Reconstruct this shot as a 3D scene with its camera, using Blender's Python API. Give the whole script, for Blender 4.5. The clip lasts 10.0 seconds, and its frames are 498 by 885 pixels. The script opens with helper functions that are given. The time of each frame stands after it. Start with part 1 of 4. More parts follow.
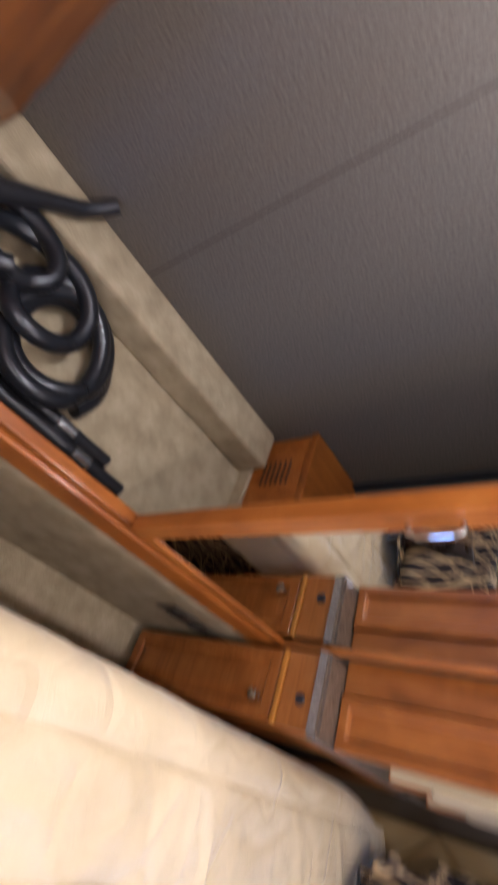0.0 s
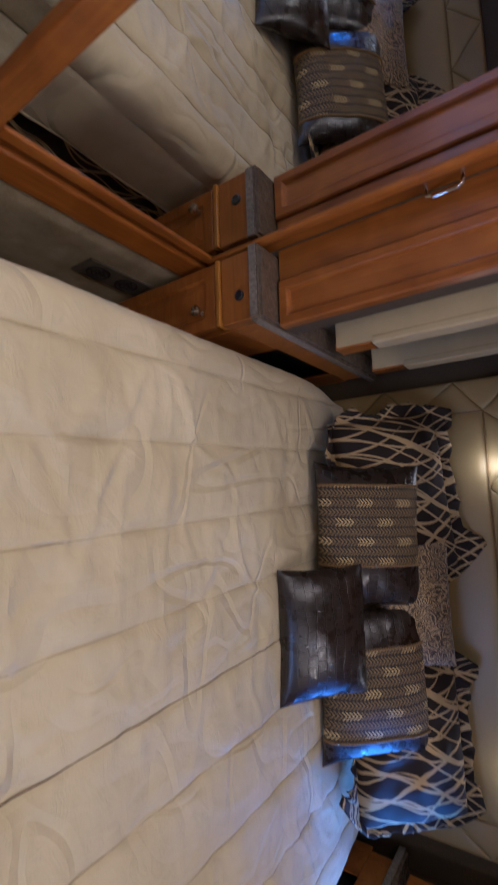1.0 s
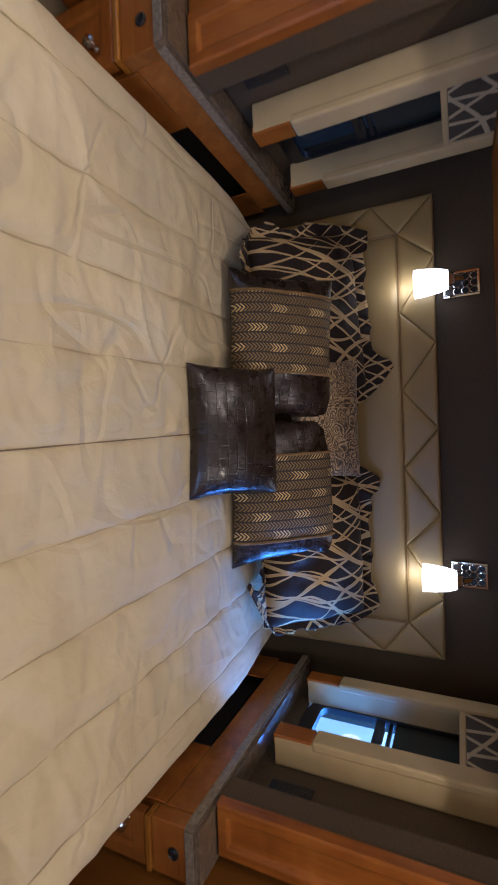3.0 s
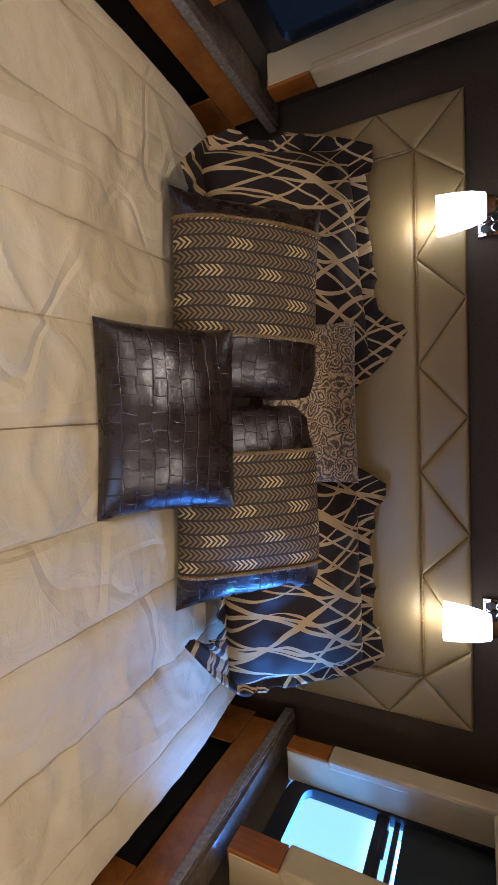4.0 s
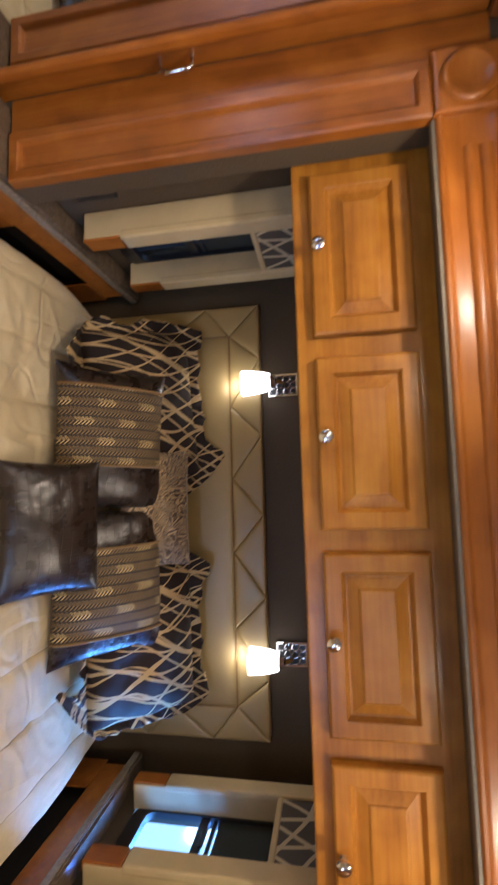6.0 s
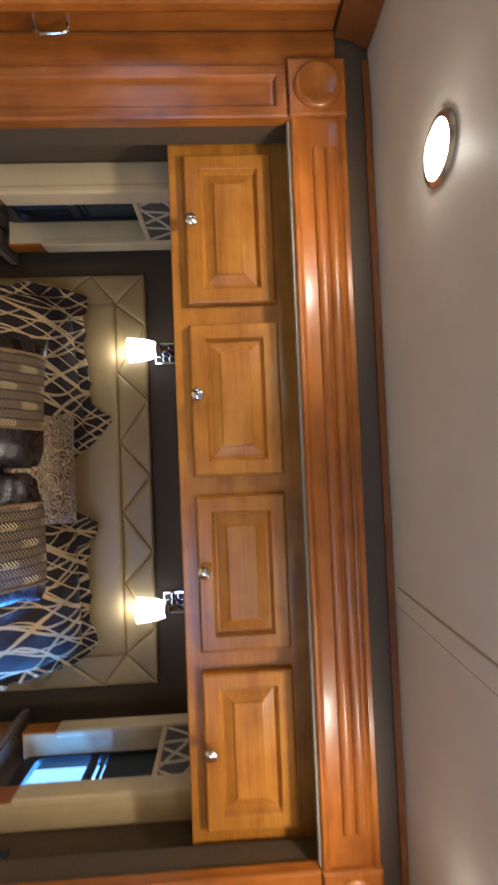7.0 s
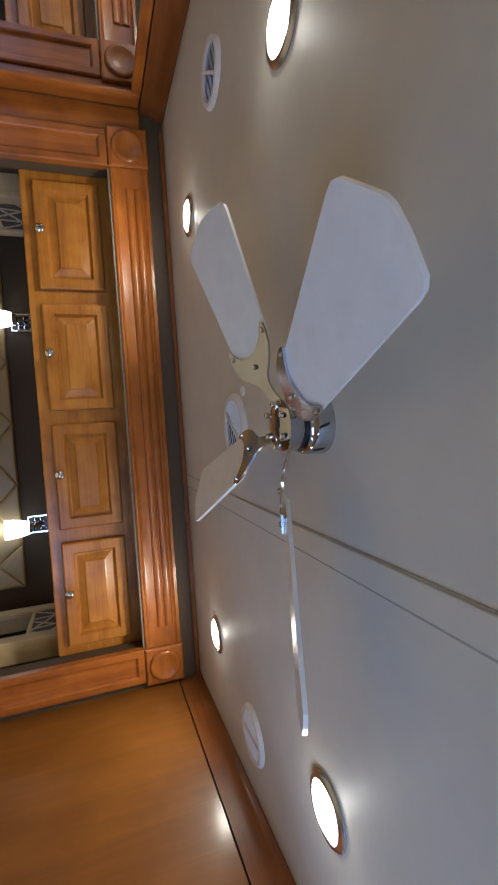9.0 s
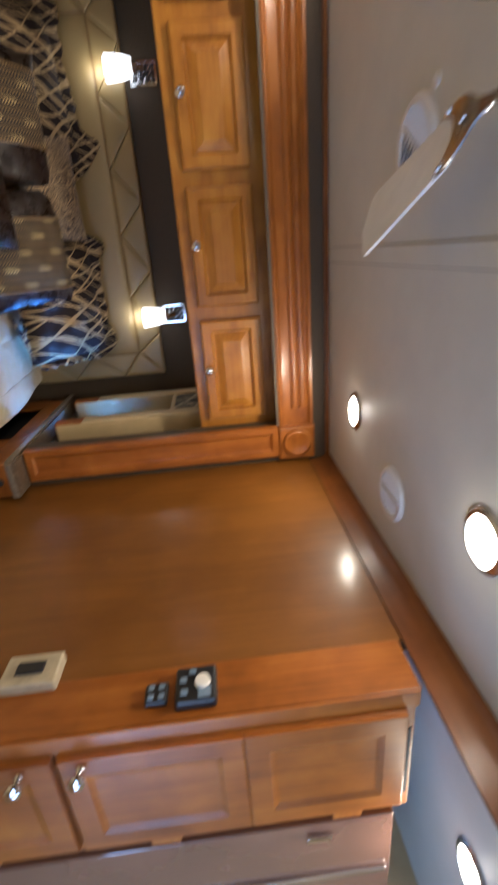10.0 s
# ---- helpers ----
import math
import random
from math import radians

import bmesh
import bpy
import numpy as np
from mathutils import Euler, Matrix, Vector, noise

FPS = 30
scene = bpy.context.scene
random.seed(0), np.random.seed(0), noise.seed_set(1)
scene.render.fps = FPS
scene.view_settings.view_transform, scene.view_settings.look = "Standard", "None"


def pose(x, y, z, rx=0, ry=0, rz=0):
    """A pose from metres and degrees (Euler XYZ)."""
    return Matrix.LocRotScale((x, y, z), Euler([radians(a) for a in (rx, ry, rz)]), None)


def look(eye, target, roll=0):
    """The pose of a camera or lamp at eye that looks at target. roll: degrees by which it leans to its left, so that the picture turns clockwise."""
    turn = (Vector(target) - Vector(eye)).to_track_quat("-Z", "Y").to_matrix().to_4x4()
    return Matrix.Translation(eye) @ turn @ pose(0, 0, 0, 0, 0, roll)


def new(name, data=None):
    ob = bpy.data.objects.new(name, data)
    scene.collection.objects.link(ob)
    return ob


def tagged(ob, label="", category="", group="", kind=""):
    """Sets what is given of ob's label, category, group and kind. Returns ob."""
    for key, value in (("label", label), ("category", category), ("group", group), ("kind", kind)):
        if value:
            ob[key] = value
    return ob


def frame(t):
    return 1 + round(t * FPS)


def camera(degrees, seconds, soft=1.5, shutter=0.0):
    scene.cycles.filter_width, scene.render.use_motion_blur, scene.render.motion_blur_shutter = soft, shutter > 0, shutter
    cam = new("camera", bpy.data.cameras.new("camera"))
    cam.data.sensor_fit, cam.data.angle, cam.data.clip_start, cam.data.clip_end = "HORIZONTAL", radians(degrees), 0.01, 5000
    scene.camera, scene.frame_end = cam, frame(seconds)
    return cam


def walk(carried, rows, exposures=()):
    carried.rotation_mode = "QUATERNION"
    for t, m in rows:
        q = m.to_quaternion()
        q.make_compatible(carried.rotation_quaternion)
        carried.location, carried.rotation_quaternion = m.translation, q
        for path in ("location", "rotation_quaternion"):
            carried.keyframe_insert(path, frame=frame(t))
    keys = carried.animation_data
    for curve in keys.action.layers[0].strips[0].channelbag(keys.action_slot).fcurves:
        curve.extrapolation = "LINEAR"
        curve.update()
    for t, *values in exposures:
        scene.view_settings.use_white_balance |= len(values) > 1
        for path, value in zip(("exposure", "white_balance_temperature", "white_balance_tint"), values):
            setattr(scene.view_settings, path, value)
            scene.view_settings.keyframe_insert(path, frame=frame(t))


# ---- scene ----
cam = camera(57.3, 10.0, shutter=0.4)
PATH = [
    (0, (-0.661, -1.113, 1.487), (-1.829, -0.004, 0.302), 79.3),
    (0.5, (-0.549, -1.0, 1.489), (-1.064, 0.523, 0.299), 83.7),
    (1, (-0.389, -0.931, 1.464), (-0.616, 0.704, 0.336), 83.6),
    (1.5, (-0.255, -0.966, 1.435), (-0.454, 0.78, 0.48), 82.9),
    (2, (-0.071, -1.008, 1.43), (-0.161, 0.792, 0.562), 85.5),
    (2.5, (-0.021, -1.008, 1.435), (-0.027, 0.807, 0.596), 87.3),
    (2.7, (-0.017, -0.969, 1.438), (0.007, 0.851, 0.609), 88.2),
    (3.8, (0.013, -0.501, 1.391), (0.067, 1.288, 0.5), 88.7),
    (4, (-0.003, -0.459, 1.392), (0.067, 1.324, 0.488), 89.2),
    (4.5, (-0.008, -0.46, 1.397), (0.051, 1.339, 0.526), 89.5),
    (5, (0.009, -0.587, 1.433), (0.024, 1.267, 0.683), 89.2),
    (5.5, (-0.035, -0.736, 1.518), (-0.065, 1.181, 0.95), 88.6),
    (6, (-0.128, -0.848, 1.596), (-0.292, 1.115, 1.25), 87.6),
    (6.2, (-0.152, -0.872, 1.623), (-0.375, 1.098, 1.358), 87.4),
    (7.3, (-0.026, -1.035, 1.665), (0.014, 0.954, 1.861), 87.4),
    (7.5, (-0.004, -1.109, 1.669), (0.07, 0.873, 1.929), 87.0),
    (8, (0.041, -1.322, 1.668), (0.116, 0.632, 2.087), 86.4),
    (8.5, (0.06, -1.466, 1.719), (0.061, 0.442, 2.317), 85.5),
    (9, (0.057, -1.547, 1.704), (0.143, 0.345, 2.346), 85.5),
    (9.5, (0.086, -1.541, 1.663), (0.47, 0.359, 2.156), 84.8),
    (10, (0.217, -1.497, 1.615), (0.985, 0.346, 1.725), 84.3),
]
EXPOSURES = [(0, 1.08, 4900, 20), (0.5, 0.38, 4800, 20), (1, -0.24, 4850, 20), (2, -0.32, 5080, 18), (2.5, -0.26, 5180, 17), (4.5, 0.26, 5500, 15), (5.5, 0.36, 6050, 15), (6, 0.48, 5850, 14), (7.5, 0.46, 5300, 9), (8, 0.34, 5450, 9), (8.5, 0.08, 5100, 8), (9, 0.02, 5200, 8), (9.5, 0.06, 5450, 9), (10, 0.22, 5500, 10)]
walk(cam, [(t, look(eye, target, roll)) for t, eye, target, roll in PATH], EXPOSURES)

# ---- light ----
world = bpy.data.worlds.new("sky")
scene.world = world
world.use_nodes = True
_nt = world.node_tree
_sky = _nt.nodes.new("ShaderNodeTexSky")
_sky.sky_type, _sky.sun_disc = "NISHITA", False
_sky.sun_elevation, _sky.sun_rotation = radians(40), radians(100)
_nt.links.new(_sky.outputs[0], _nt.nodes["Background"].inputs[0])
_nt.nodes["Background"].inputs[1].default_value = 0.1

CEIL, FLOOR = 2.0, 0.18
WARM = (1.0, 0.79, 0.54)
# the last two are unseen additions at the rear that brighten south-facing fronts
DOWNLIGHTS = [(-0.525, -0.285), (0.658, -0.285), (-0.505, -0.94), (0.652, -0.94), (1.32, -1.05), (-0.505, -1.72), (0.652, -1.72)]


def lamp(name, kind, m, energy, colour, size=0.1, size_y=None, spread=180):
    data = bpy.data.lights.new(name, kind)
    data.energy, data.color = energy, colour
    if kind == "AREA":
        data.size, data.spread = size, radians(spread)
        if size_y:
            data.shape, data.size_y = "RECTANGLE", size_y
        else:
            data.shape = "DISK"
    else:
        data.shadow_soft_size = size
    ob = new(name, data)
    ob.matrix_world = m
    return ob


for lx, ly in DOWNLIGHTS:
    lamp("downlight_lamp", "AREA", pose(lx, ly, CEIL - 0.016), 1.6 if lx > 1 else 2.35 if ly > -1.2 and ly < -0.5 else 3.0, WARM, 0.075)
    # extra point lamp hung below the lens to draw a halo on the ceiling
    lamp("downlight_halo_lamp", "POINT", pose(lx, ly, CEIL - 0.030), 0.12 if lx > 1 else 0.24, (1.0, 0.84, 0.62), 0.014)
for sx in (-0.455, 0.455):
    lamp("sconce_lamp", "POINT", pose(sx, 0.655, 1.275), 0.26, (1.0, 0.92, 0.79), 0.035)
lamp("window_daylight", "AREA", look((1.36, 0.48, 1.30), (0.30, 0.34, 0.86)), 22.0, (0.12, 0.38, 1.0), 0.26, 0.26)
lamp("window_daylight", "AREA", look((-1.24, 0.36, 1.58), (-0.75, 0.52, 1.10)), 0.35, (0.30, 0.55, 1.0), 0.3, 0.3)
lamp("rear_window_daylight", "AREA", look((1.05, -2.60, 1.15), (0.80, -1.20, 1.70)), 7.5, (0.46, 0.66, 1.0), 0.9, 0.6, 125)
lamp("alcove_window_daylight", "AREA", look((1.735, -1.70, 1.30), (0.90, -1.25, 1.50)), 12.0, (0.42, 0.62, 1.0), 0.6, 0.5)
lamp("window_daylight", "AREA", look((1.36, 0.85, 1.25), (0.50, 0.10, 0.83)), 9.0, (0.10, 0.32, 1.0), 0.24, 0.24)
lamp("window_daylight", "AREA", look((1.10, 0.62, 1.50), (0.70, 0.28, 0.80)), 12.0, (0.14, 0.38, 1.0), 0.2, 0.2)


# ---- materials ----
def nodes_of(name):
    m = bpy.data.materials.new(name)
    m.use_nodes = True
    nt = m.node_tree
    return m, nt, nt.nodes["Principled BSDF"]


def add(nt, kind, **inputs):
    n = nt.nodes.new("ShaderNode" + kind)
    for k, v in inputs.items():
        if k in ("operation", "wave_type", "bands_direction", "rings_direction", "feature", "data_type", "noise_dimensions", "distance", "blend_type", "wave_profile"):
            exec_set(n, k, v)
        else:
            n.inputs[k.replace("_", " ")].default_value = v
    return n


def exec_set(n, k, v):
    if k == "operation":
        n.operation = v
    elif k == "wave_type":
        n.wave_type = v
    elif k == "bands_direction":
        n.bands_direction = v
    elif k == "feature":
        n.feature = v
    elif k == "data_type":
        n.data_type = v
    elif k == "distance":
        n.distance = v
    elif k == "blend_type":
        n.blend_type = v
    elif k == "wave_profile":
        n.wave_profile = v


def coords(nt, scale=(1, 1, 1), rot=(0, 0, 0), which="Object", loc=(0, 0, 0)):
    c = nt.nodes.new("ShaderNodeTexCoord")
    m = nt.nodes.new("ShaderNodeMapping")
    m.inputs["Scale"].default_value = scale
    m.inputs["Rotation"].default_value = [radians(a) for a in rot]
    m.inputs["Location"].default_value = loc
    nt.links.new(c.outputs[which], m.inputs["Vector"])
    return m.outputs["Vector"]


def ramp(nt, fac, stops):
    r = nt.nodes.new("ShaderNodeValToRGB")
    e = r.color_ramp.elements
    while len(e) < len(stops):
        e.new(0.5)
    for el, (p, c) in zip(e, stops):
        el.position, el.color = p, (*c, 1)
    nt.links.new(fac, r.inputs["Fac"])
    return r.outputs["Color"]


def bump(nt, bsdf, height, strength=0.3, distance=0.002):
    b = nt.nodes.new("ShaderNodeBump")
    b.inputs["Strength"].default_value, b.inputs["Distance"].default_value = strength, distance
    nt.links.new(height, b.inputs["Height"])
    nt.links.new(b.outputs["Normal"], bsdf.inputs["Normal"])


def calc(nt, op, a, b=None, c=None):
    n = nt.nodes.new("ShaderNodeMath")
    n.operation = op
    for i, v in enumerate((a, b, c)):
        if v is None:
            continue
        if isinstance(v, (int, float)):
            n.inputs[i].default_value = v
        else:
            nt.links.new(v, n.inputs[i])
    return n.outputs[0]


def mixc(nt, fac, a, b, blend="MIX"):
    n = nt.nodes.new("ShaderNodeMix")
    n.data_type, n.blend_type = "RGBA", blend
    for sock, v in ((n.inputs[0], fac), (n.inputs[6], a), (n.inputs[7], b)):
        if isinstance(v, (int, float)):
            sock.default_value = v
        elif isinstance(v, tuple):
            sock.default_value = (*v, 1)
        else:
            nt.links.new(v, sock)
    return n.outputs[2]


def noise_tex(nt, vec, scale, detail=3, rough=0.5, dist=0.0):
    n = nt.nodes.new("ShaderNodeTexNoise")
    n.inputs["Scale"].default_value, n.inputs["Detail"].default_value = scale, detail
    n.inputs["Roughness"].default_value, n.inputs["Distortion"].default_value = rough, dist
    nt.links.new(vec, n.inputs["Vector"])
    return n.outputs["Fac"]


def wood(name, dark, mid, light, grain="X", gloss=0.36, coat=0.22):
    """Stained timber; the grain runs along the named axis of the mesh."""
    m, nt, b = nodes_of(name)
    stretch = {"X": (1.2, 14, 14), "Y": (14, 1.2, 14), "Z": (14, 14, 1.2)}[grain]
    fine = {"X": (6, 160, 160), "Y": (160, 6, 160), "Z": (160, 160, 6)}[grain]
    rnd = nt.nodes.new("ShaderNodeObjectInfo").outputs["Random"]
    shift = nt.nodes.new("ShaderNodeCombineXYZ")
    for i in range(3):
        nt.links.new(calc(nt, "MULTIPLY", rnd, 17.0 + i * 5), shift.inputs[i])
    def moved(sc):
        v = nt.nodes.new("ShaderNodeVectorMath")
        v.operation = "ADD"
        nt.links.new(coords(nt, sc), v.inputs[0])
        nt.links.new(shift.outputs[0], v.inputs[1])
        return v.outputs[0]
    broad = noise_tex(nt, moved(stretch), 1.6, 4, 0.55, 0.8)
    grainy = noise_tex(nt, moved(fine), 1.0, 3, 0.6)
    blot = noise_tex(nt, moved((9, 9, 9)), 1.0, 3, 0.55, 0.5)
    f = calc(nt, "ADD", calc(nt, "MULTIPLY", broad, 0.40), calc(nt, "ADD", calc(nt, "MULTIPLY", grainy, 0.22), calc(nt, "MULTIPLY", blot, 0.40)))
    col = ramp(nt, f, [(0.32, dark), (0.52, mid), (0.70, light)])
    tone = calc(nt, "ADD", calc(nt, "MULTIPLY", rnd, 0.22), 0.89)
    hsv = nt.nodes.new("ShaderNodeHueSaturation")
    nt.links.new(tone, hsv.inputs["Value"])
    nt.links.new(col, hsv.inputs["Color"])
    nt.links.new(hsv.outputs[0], b.inputs["Base Color"])
    nt.links.new(calc(nt, "ADD", calc(nt, "MULTIPLY", blot, 0.12), gloss - 0.05), b.inputs["Roughness"])
    b.inputs["Coat Weight"].default_value, b.inputs["Coat Roughness"].default_value = coat, 0.20
    b.inputs["Specular IOR Level"].default_value = 0.32
    bump(nt, b, grainy, 0.08, 0.0006)
    return m


_D, _M, _L = (0.165, 0.055, 0.006), (0.34, 0.132, 0.013), (0.47, 0.215, 0.028)
WOOD_X = wood("maple_x", _D, _M, _L, "X")
_RED = (0.130, 0.036, 0.004), (0.272, 0.083, 0.008), (0.385, 0.134, 0.016)
TRIM_X, WOOD_Y, WOOD_Z = (wood("cherry_" + a, *_RED, a.upper(), 0.40, 0.20) for a in "xyz")
CROWN = wood("dark_cherry", (0.095, 0.028, 0.006), (0.175, 0.058, 0.011), (0.25, 0.092, 0.020), "X", 0.44, 0.10)
LAMINATE = wood("laminate_panel", (0.125, 0.044, 0.0040), (0.165, 0.061, 0.0058), (0.205, 0.078, 0.009), "Z", 0.48, 0.42)
DRAWER = wood("walnut_stain", (0.16, 0.050, 0.008), (0.30, 0.100, 0.015), (0.41, 0.152, 0.027), "X", 0.35, 0.25)


def plain(name, colour, rough=0.5, metal=0.0, spots=0.0, scale=60.0, relief=0.0, coat=0.0, spread=0.12):
    m, nt, b = nodes_of(name)
    n = noise_tex(nt, coords(nt), scale, 4, 0.6)
    lo, hi = tuple(max(0, v * (1 - spread)) for v in colour), tuple(min(1, v * (1 + spread)) for v in colour)
    nt.links.new(ramp(nt, n, [(0.3, lo), (0.7, hi)]), b.inputs["Base Color"])
    b.inputs["Roughness"].default_value, b.inputs["Metallic"].default_value = rough, metal
    b.inputs["Coat Weight"].default_value = coat
    if relief:
        bump(nt, b, n, relief, 0.001)
    return m


SMOKED = plain("dark_chrome", (0.50, 0.51, 0.54), 0.07, 1.0, scale=14, spread=0.25)
CHROME = plain("chrome", (0.66, 0.66, 0.67), 0.06, 1.0, scale=30, spread=0.04)
NICKEL = plain("brushed_nickel", (0.56, 0.57, 0.59), 0.27, 1.0, scale=200, spread=0.06)
IRON = plain("polished_iron", (0.50, 0.54, 0.61), 0.22, 1.0, scale=40, spread=0.05)
BLACK = plain("black_plastic", (0.012, 0.012, 0.014), 0.38, scale=90)
RUBBER = plain("hose_plastic", (0.010, 0.011, 0.014), 0.30, scale=120)
WHITE = plain("white_plastic", (0.72, 0.70, 0.66), 0.45, scale=40, spread=0.05)
# near-black colour that paints the shade inside gaps, slots and recesses
SHADOW_GAP = plain("painted_gap_shade", (0.012, 0.010, 0.009), 0.8)
CEILING = plain("ceiling_panel", (0.560, 0.528, 0.440), 0.55, scale=9, relief=0.03, spread=0.04)
WALLPAPER = plain("dark_wallpaper", (0.075, 0.050, 0.025), 0.72, scale=230, relief=0.35, spread=0.30)
CREAM = plain("cream_vinyl", (0.50, 0.385, 0.205), 0.55, scale=14, relief=0.05, spread=0.07)
SHADE_CLOTH = plain("window_shade", (0.019, 0.024, 0.022), 0.8, scale=300, relief=0.2)
# strip colour darkened to carry the shade under the header
STRIP = plain("shaded_vinyl_strip", (0.17, 0.145, 0.105), 0.7, scale=60)
PLATE = plain("switch_plate", (0.42, 0.36, 0.25), 0.5, scale=60)
TAUPE = plain("taupe_leatherette", (0.326, 0.229, 0.092), 0.36, scale=420, relief=0.25, spread=0.10)
CORD = plain("gold_cord", (0.20, 0.115, 0.035), 0.6, scale=300, relief=0.3, spread=0.35)
BLADE = plain("fan_blade", (0.68, 0.69, 0.68), 0.30, scale=26, relief=0.04, spread=0.05)
SHEET = plain("white_sheet", (0.72, 0.70, 0.66), 0.85, scale=40, spread=0.05)
DARKWOOD = plain("inner_wood", (0.020, 0.014, 0.010), 0.7, scale=30)


def countertop():
    m, nt, b = nodes_of("laminate_countertop")
    n1 = noise_tex(nt, coords(nt, (1, 1, 1)), 45, 5, 0.7, 0.6)
    n2 = noise_tex(nt, coords(nt, (1, 1, 1)), 240, 2, 0.5)
    f = calc(nt, "ADD", calc(nt, "MULTIPLY", n1, 0.7), calc(nt, "MULTIPLY", n2, 0.3))
    nt.links.new(ramp(nt, f, [(0.34, (0.085, 0.060, 0.040)), (0.5, (0.125, 0.090, 0.060)), (0.66, (0.175, 0.130, 0.088))]), b.inputs["Base Color"])
    b.inputs["Roughness"].default_value = 0.26
    return m


COUNTER = countertop()
EDGE = plain("polished_edge", (0.20, 0.165, 0.125), 0.2, scale=120, spread=0.35)


def carpet():
    m, nt, b = nodes_of("plush_carpet")
    n1 = noise_tex(nt, coords(nt), 420, 3, 0.7)
    n2 = noise_tex(nt, coords(nt), 14, 4, 0.6)
    f = calc(nt, "ADD", calc(nt, "MULTIPLY", n1, 0.55), calc(nt, "MULTIPLY", n2, 0.45))
    nt.links.new(ramp(nt, f, [(0.3, (0.22, 0.175, 0.10)), (0.5, (0.42, 0.34, 0.205)), (0.7, (0.60, 0.50, 0.33))]), b.inputs["Base Color"])
    b.inputs["Roughness"].default_value = 0.95
    bump(nt, b, f, 0.9, 0.006)
    return m


CARPET = carpet()


def comforter_cloth():
    m, nt, b = nodes_of("cream_comforter")
    weave = noise_tex(nt, coords(nt, (900, 900, 900)), 1.0, 2, 0.5)
    tone = noise_tex(nt, coords(nt), 5, 4, 0.6)
    nt.links.new(ramp(nt, tone, [(0.3, (0.515, 0.415, 0.240)), (0.7, (0.62, 0.515, 0.320))]), b.inputs["Base Color"])
    b.inputs["Roughness"].default_value = 0.72
    b.inputs["Sheen Weight"].default_value = 0.25
    fold = noise_tex(nt, coords(nt, (16, 20, 16)), 1.0, 4, 0.6, 0.9)
    height = calc(nt, "ADD", calc(nt, "MULTIPLY", weave, 0.04), calc(nt, "MULTIPLY", fold, 0.5))
    # a few long thin creases leaning two ways
    for sc, turn, sharp, deep in (((4.4, 2.0, 3), 24, 13.0, 0.85), ((2.8, 5.0, 3), -30, 12.0, 0.75), ((6.5, 5.0, 5), 50, 9.0, 0.45)):
        n = noise_tex(nt, coords(nt, sc, (0, 0, turn), loc=(sharp, deep, 0)), 1.0, 1, 0.4, 0.4)
        line = calc(nt, "MAXIMUM", calc(nt, "SUBTRACT", 1.0, calc(nt, "MULTIPLY", calc(nt, "ABSOLUTE", calc(nt, "SUBTRACT", n, 0.5)), sharp * 2.0)), 0.0)
        where = calc(nt, "MAXIMUM", calc(nt, "SUBTRACT", noise_tex(nt, coords(nt, (4, 4, 4), loc=(deep * 9, 0, 0)), 1.0, 1), 0.36), 0.0)
        height = calc(nt, "SUBTRACT", height, calc(nt, "MULTIPLY", calc(nt, "MULTIPLY", line, where), deep * 4.0))
    bump(nt, b, height, 0.7, 0.009)
    return m


CLOTH = comforter_cloth()


def crocodile():
    """Embossed leather: uneven rectangular scales."""
    m, nt, b = nodes_of("crocodile_leather")
    v = coords(nt, (1, 1, 1), (90, 0, 0))
    warp = nt.nodes.new("ShaderNodeVectorMath")
    warp.operation = "MULTIPLY_ADD"
    nz = nt.nodes.new("ShaderNodeTexNoise")
    nz.inputs["Scale"].default_value, nz.inputs["Detail"].default_value = 22.0, 1.0
    nt.links.new(v, nz.inputs["Vector"])
    nt.links.new(nz.outputs["Color"], warp.inputs[0])
    warp.inputs[1].default_value = (0.015, 0.015, 0.015)
    nt.links.new(v, warp.inputs[2])
    br = nt.nodes.new("ShaderNodeTexBrick")
    br.inputs["Scale"].default_value = 1.0
    br.inputs["Brick Width"].default_value, br.inputs["Row Height"].default_value = 0.030, 0.025
    br.inputs["Mortar Size"].default_value, br.inputs["Mortar Smooth"].default_value = 0.0016, 1.0
    br.inputs["Color1"].default_value, br.inputs["Color2"].default_value = (1, 1, 1, 1), (0.75, 0.75, 0.75, 1)
    br.inputs["Mortar"].default_value = (0.25, 0.25, 0.25, 1)
    nt.links.new(warp.outputs[0], br.inputs["Vector"])
    tone = noise_tex(nt, coords(nt), 24, 4, 0.6)
    crinkle = noise_tex(nt, coords(nt), 150, 3, 0.6, 0.6)
    nt.links.new(ramp(nt, tone, [(0.3, (0.010, 0.006, 0.0045)), (0.7, (0.028, 0.017, 0.011))]), b.inputs["Base Color"])
    nt.links.new(calc(nt, "ADD", calc(nt, "MULTIPLY", tone, 0.34), 0.12), b.inputs["Roughness"])
    b.inputs["Coat Weight"].default_value, b.inputs["Coat Roughness"].default_value = 0.25, 0.28
    bump(nt, b, calc(nt, "ADD", br.outputs["Color"], calc(nt, "ADD", calc(nt, "MULTIPLY", tone, 0.25), calc(nt, "MULTIPLY", crinkle, 0.5))), 0.40, 0.0022)
    nt.links.new(b.inputs["Normal"].links[0].from_socket, b.inputs["Coat Normal"])
    return m


CROC = crocodile()


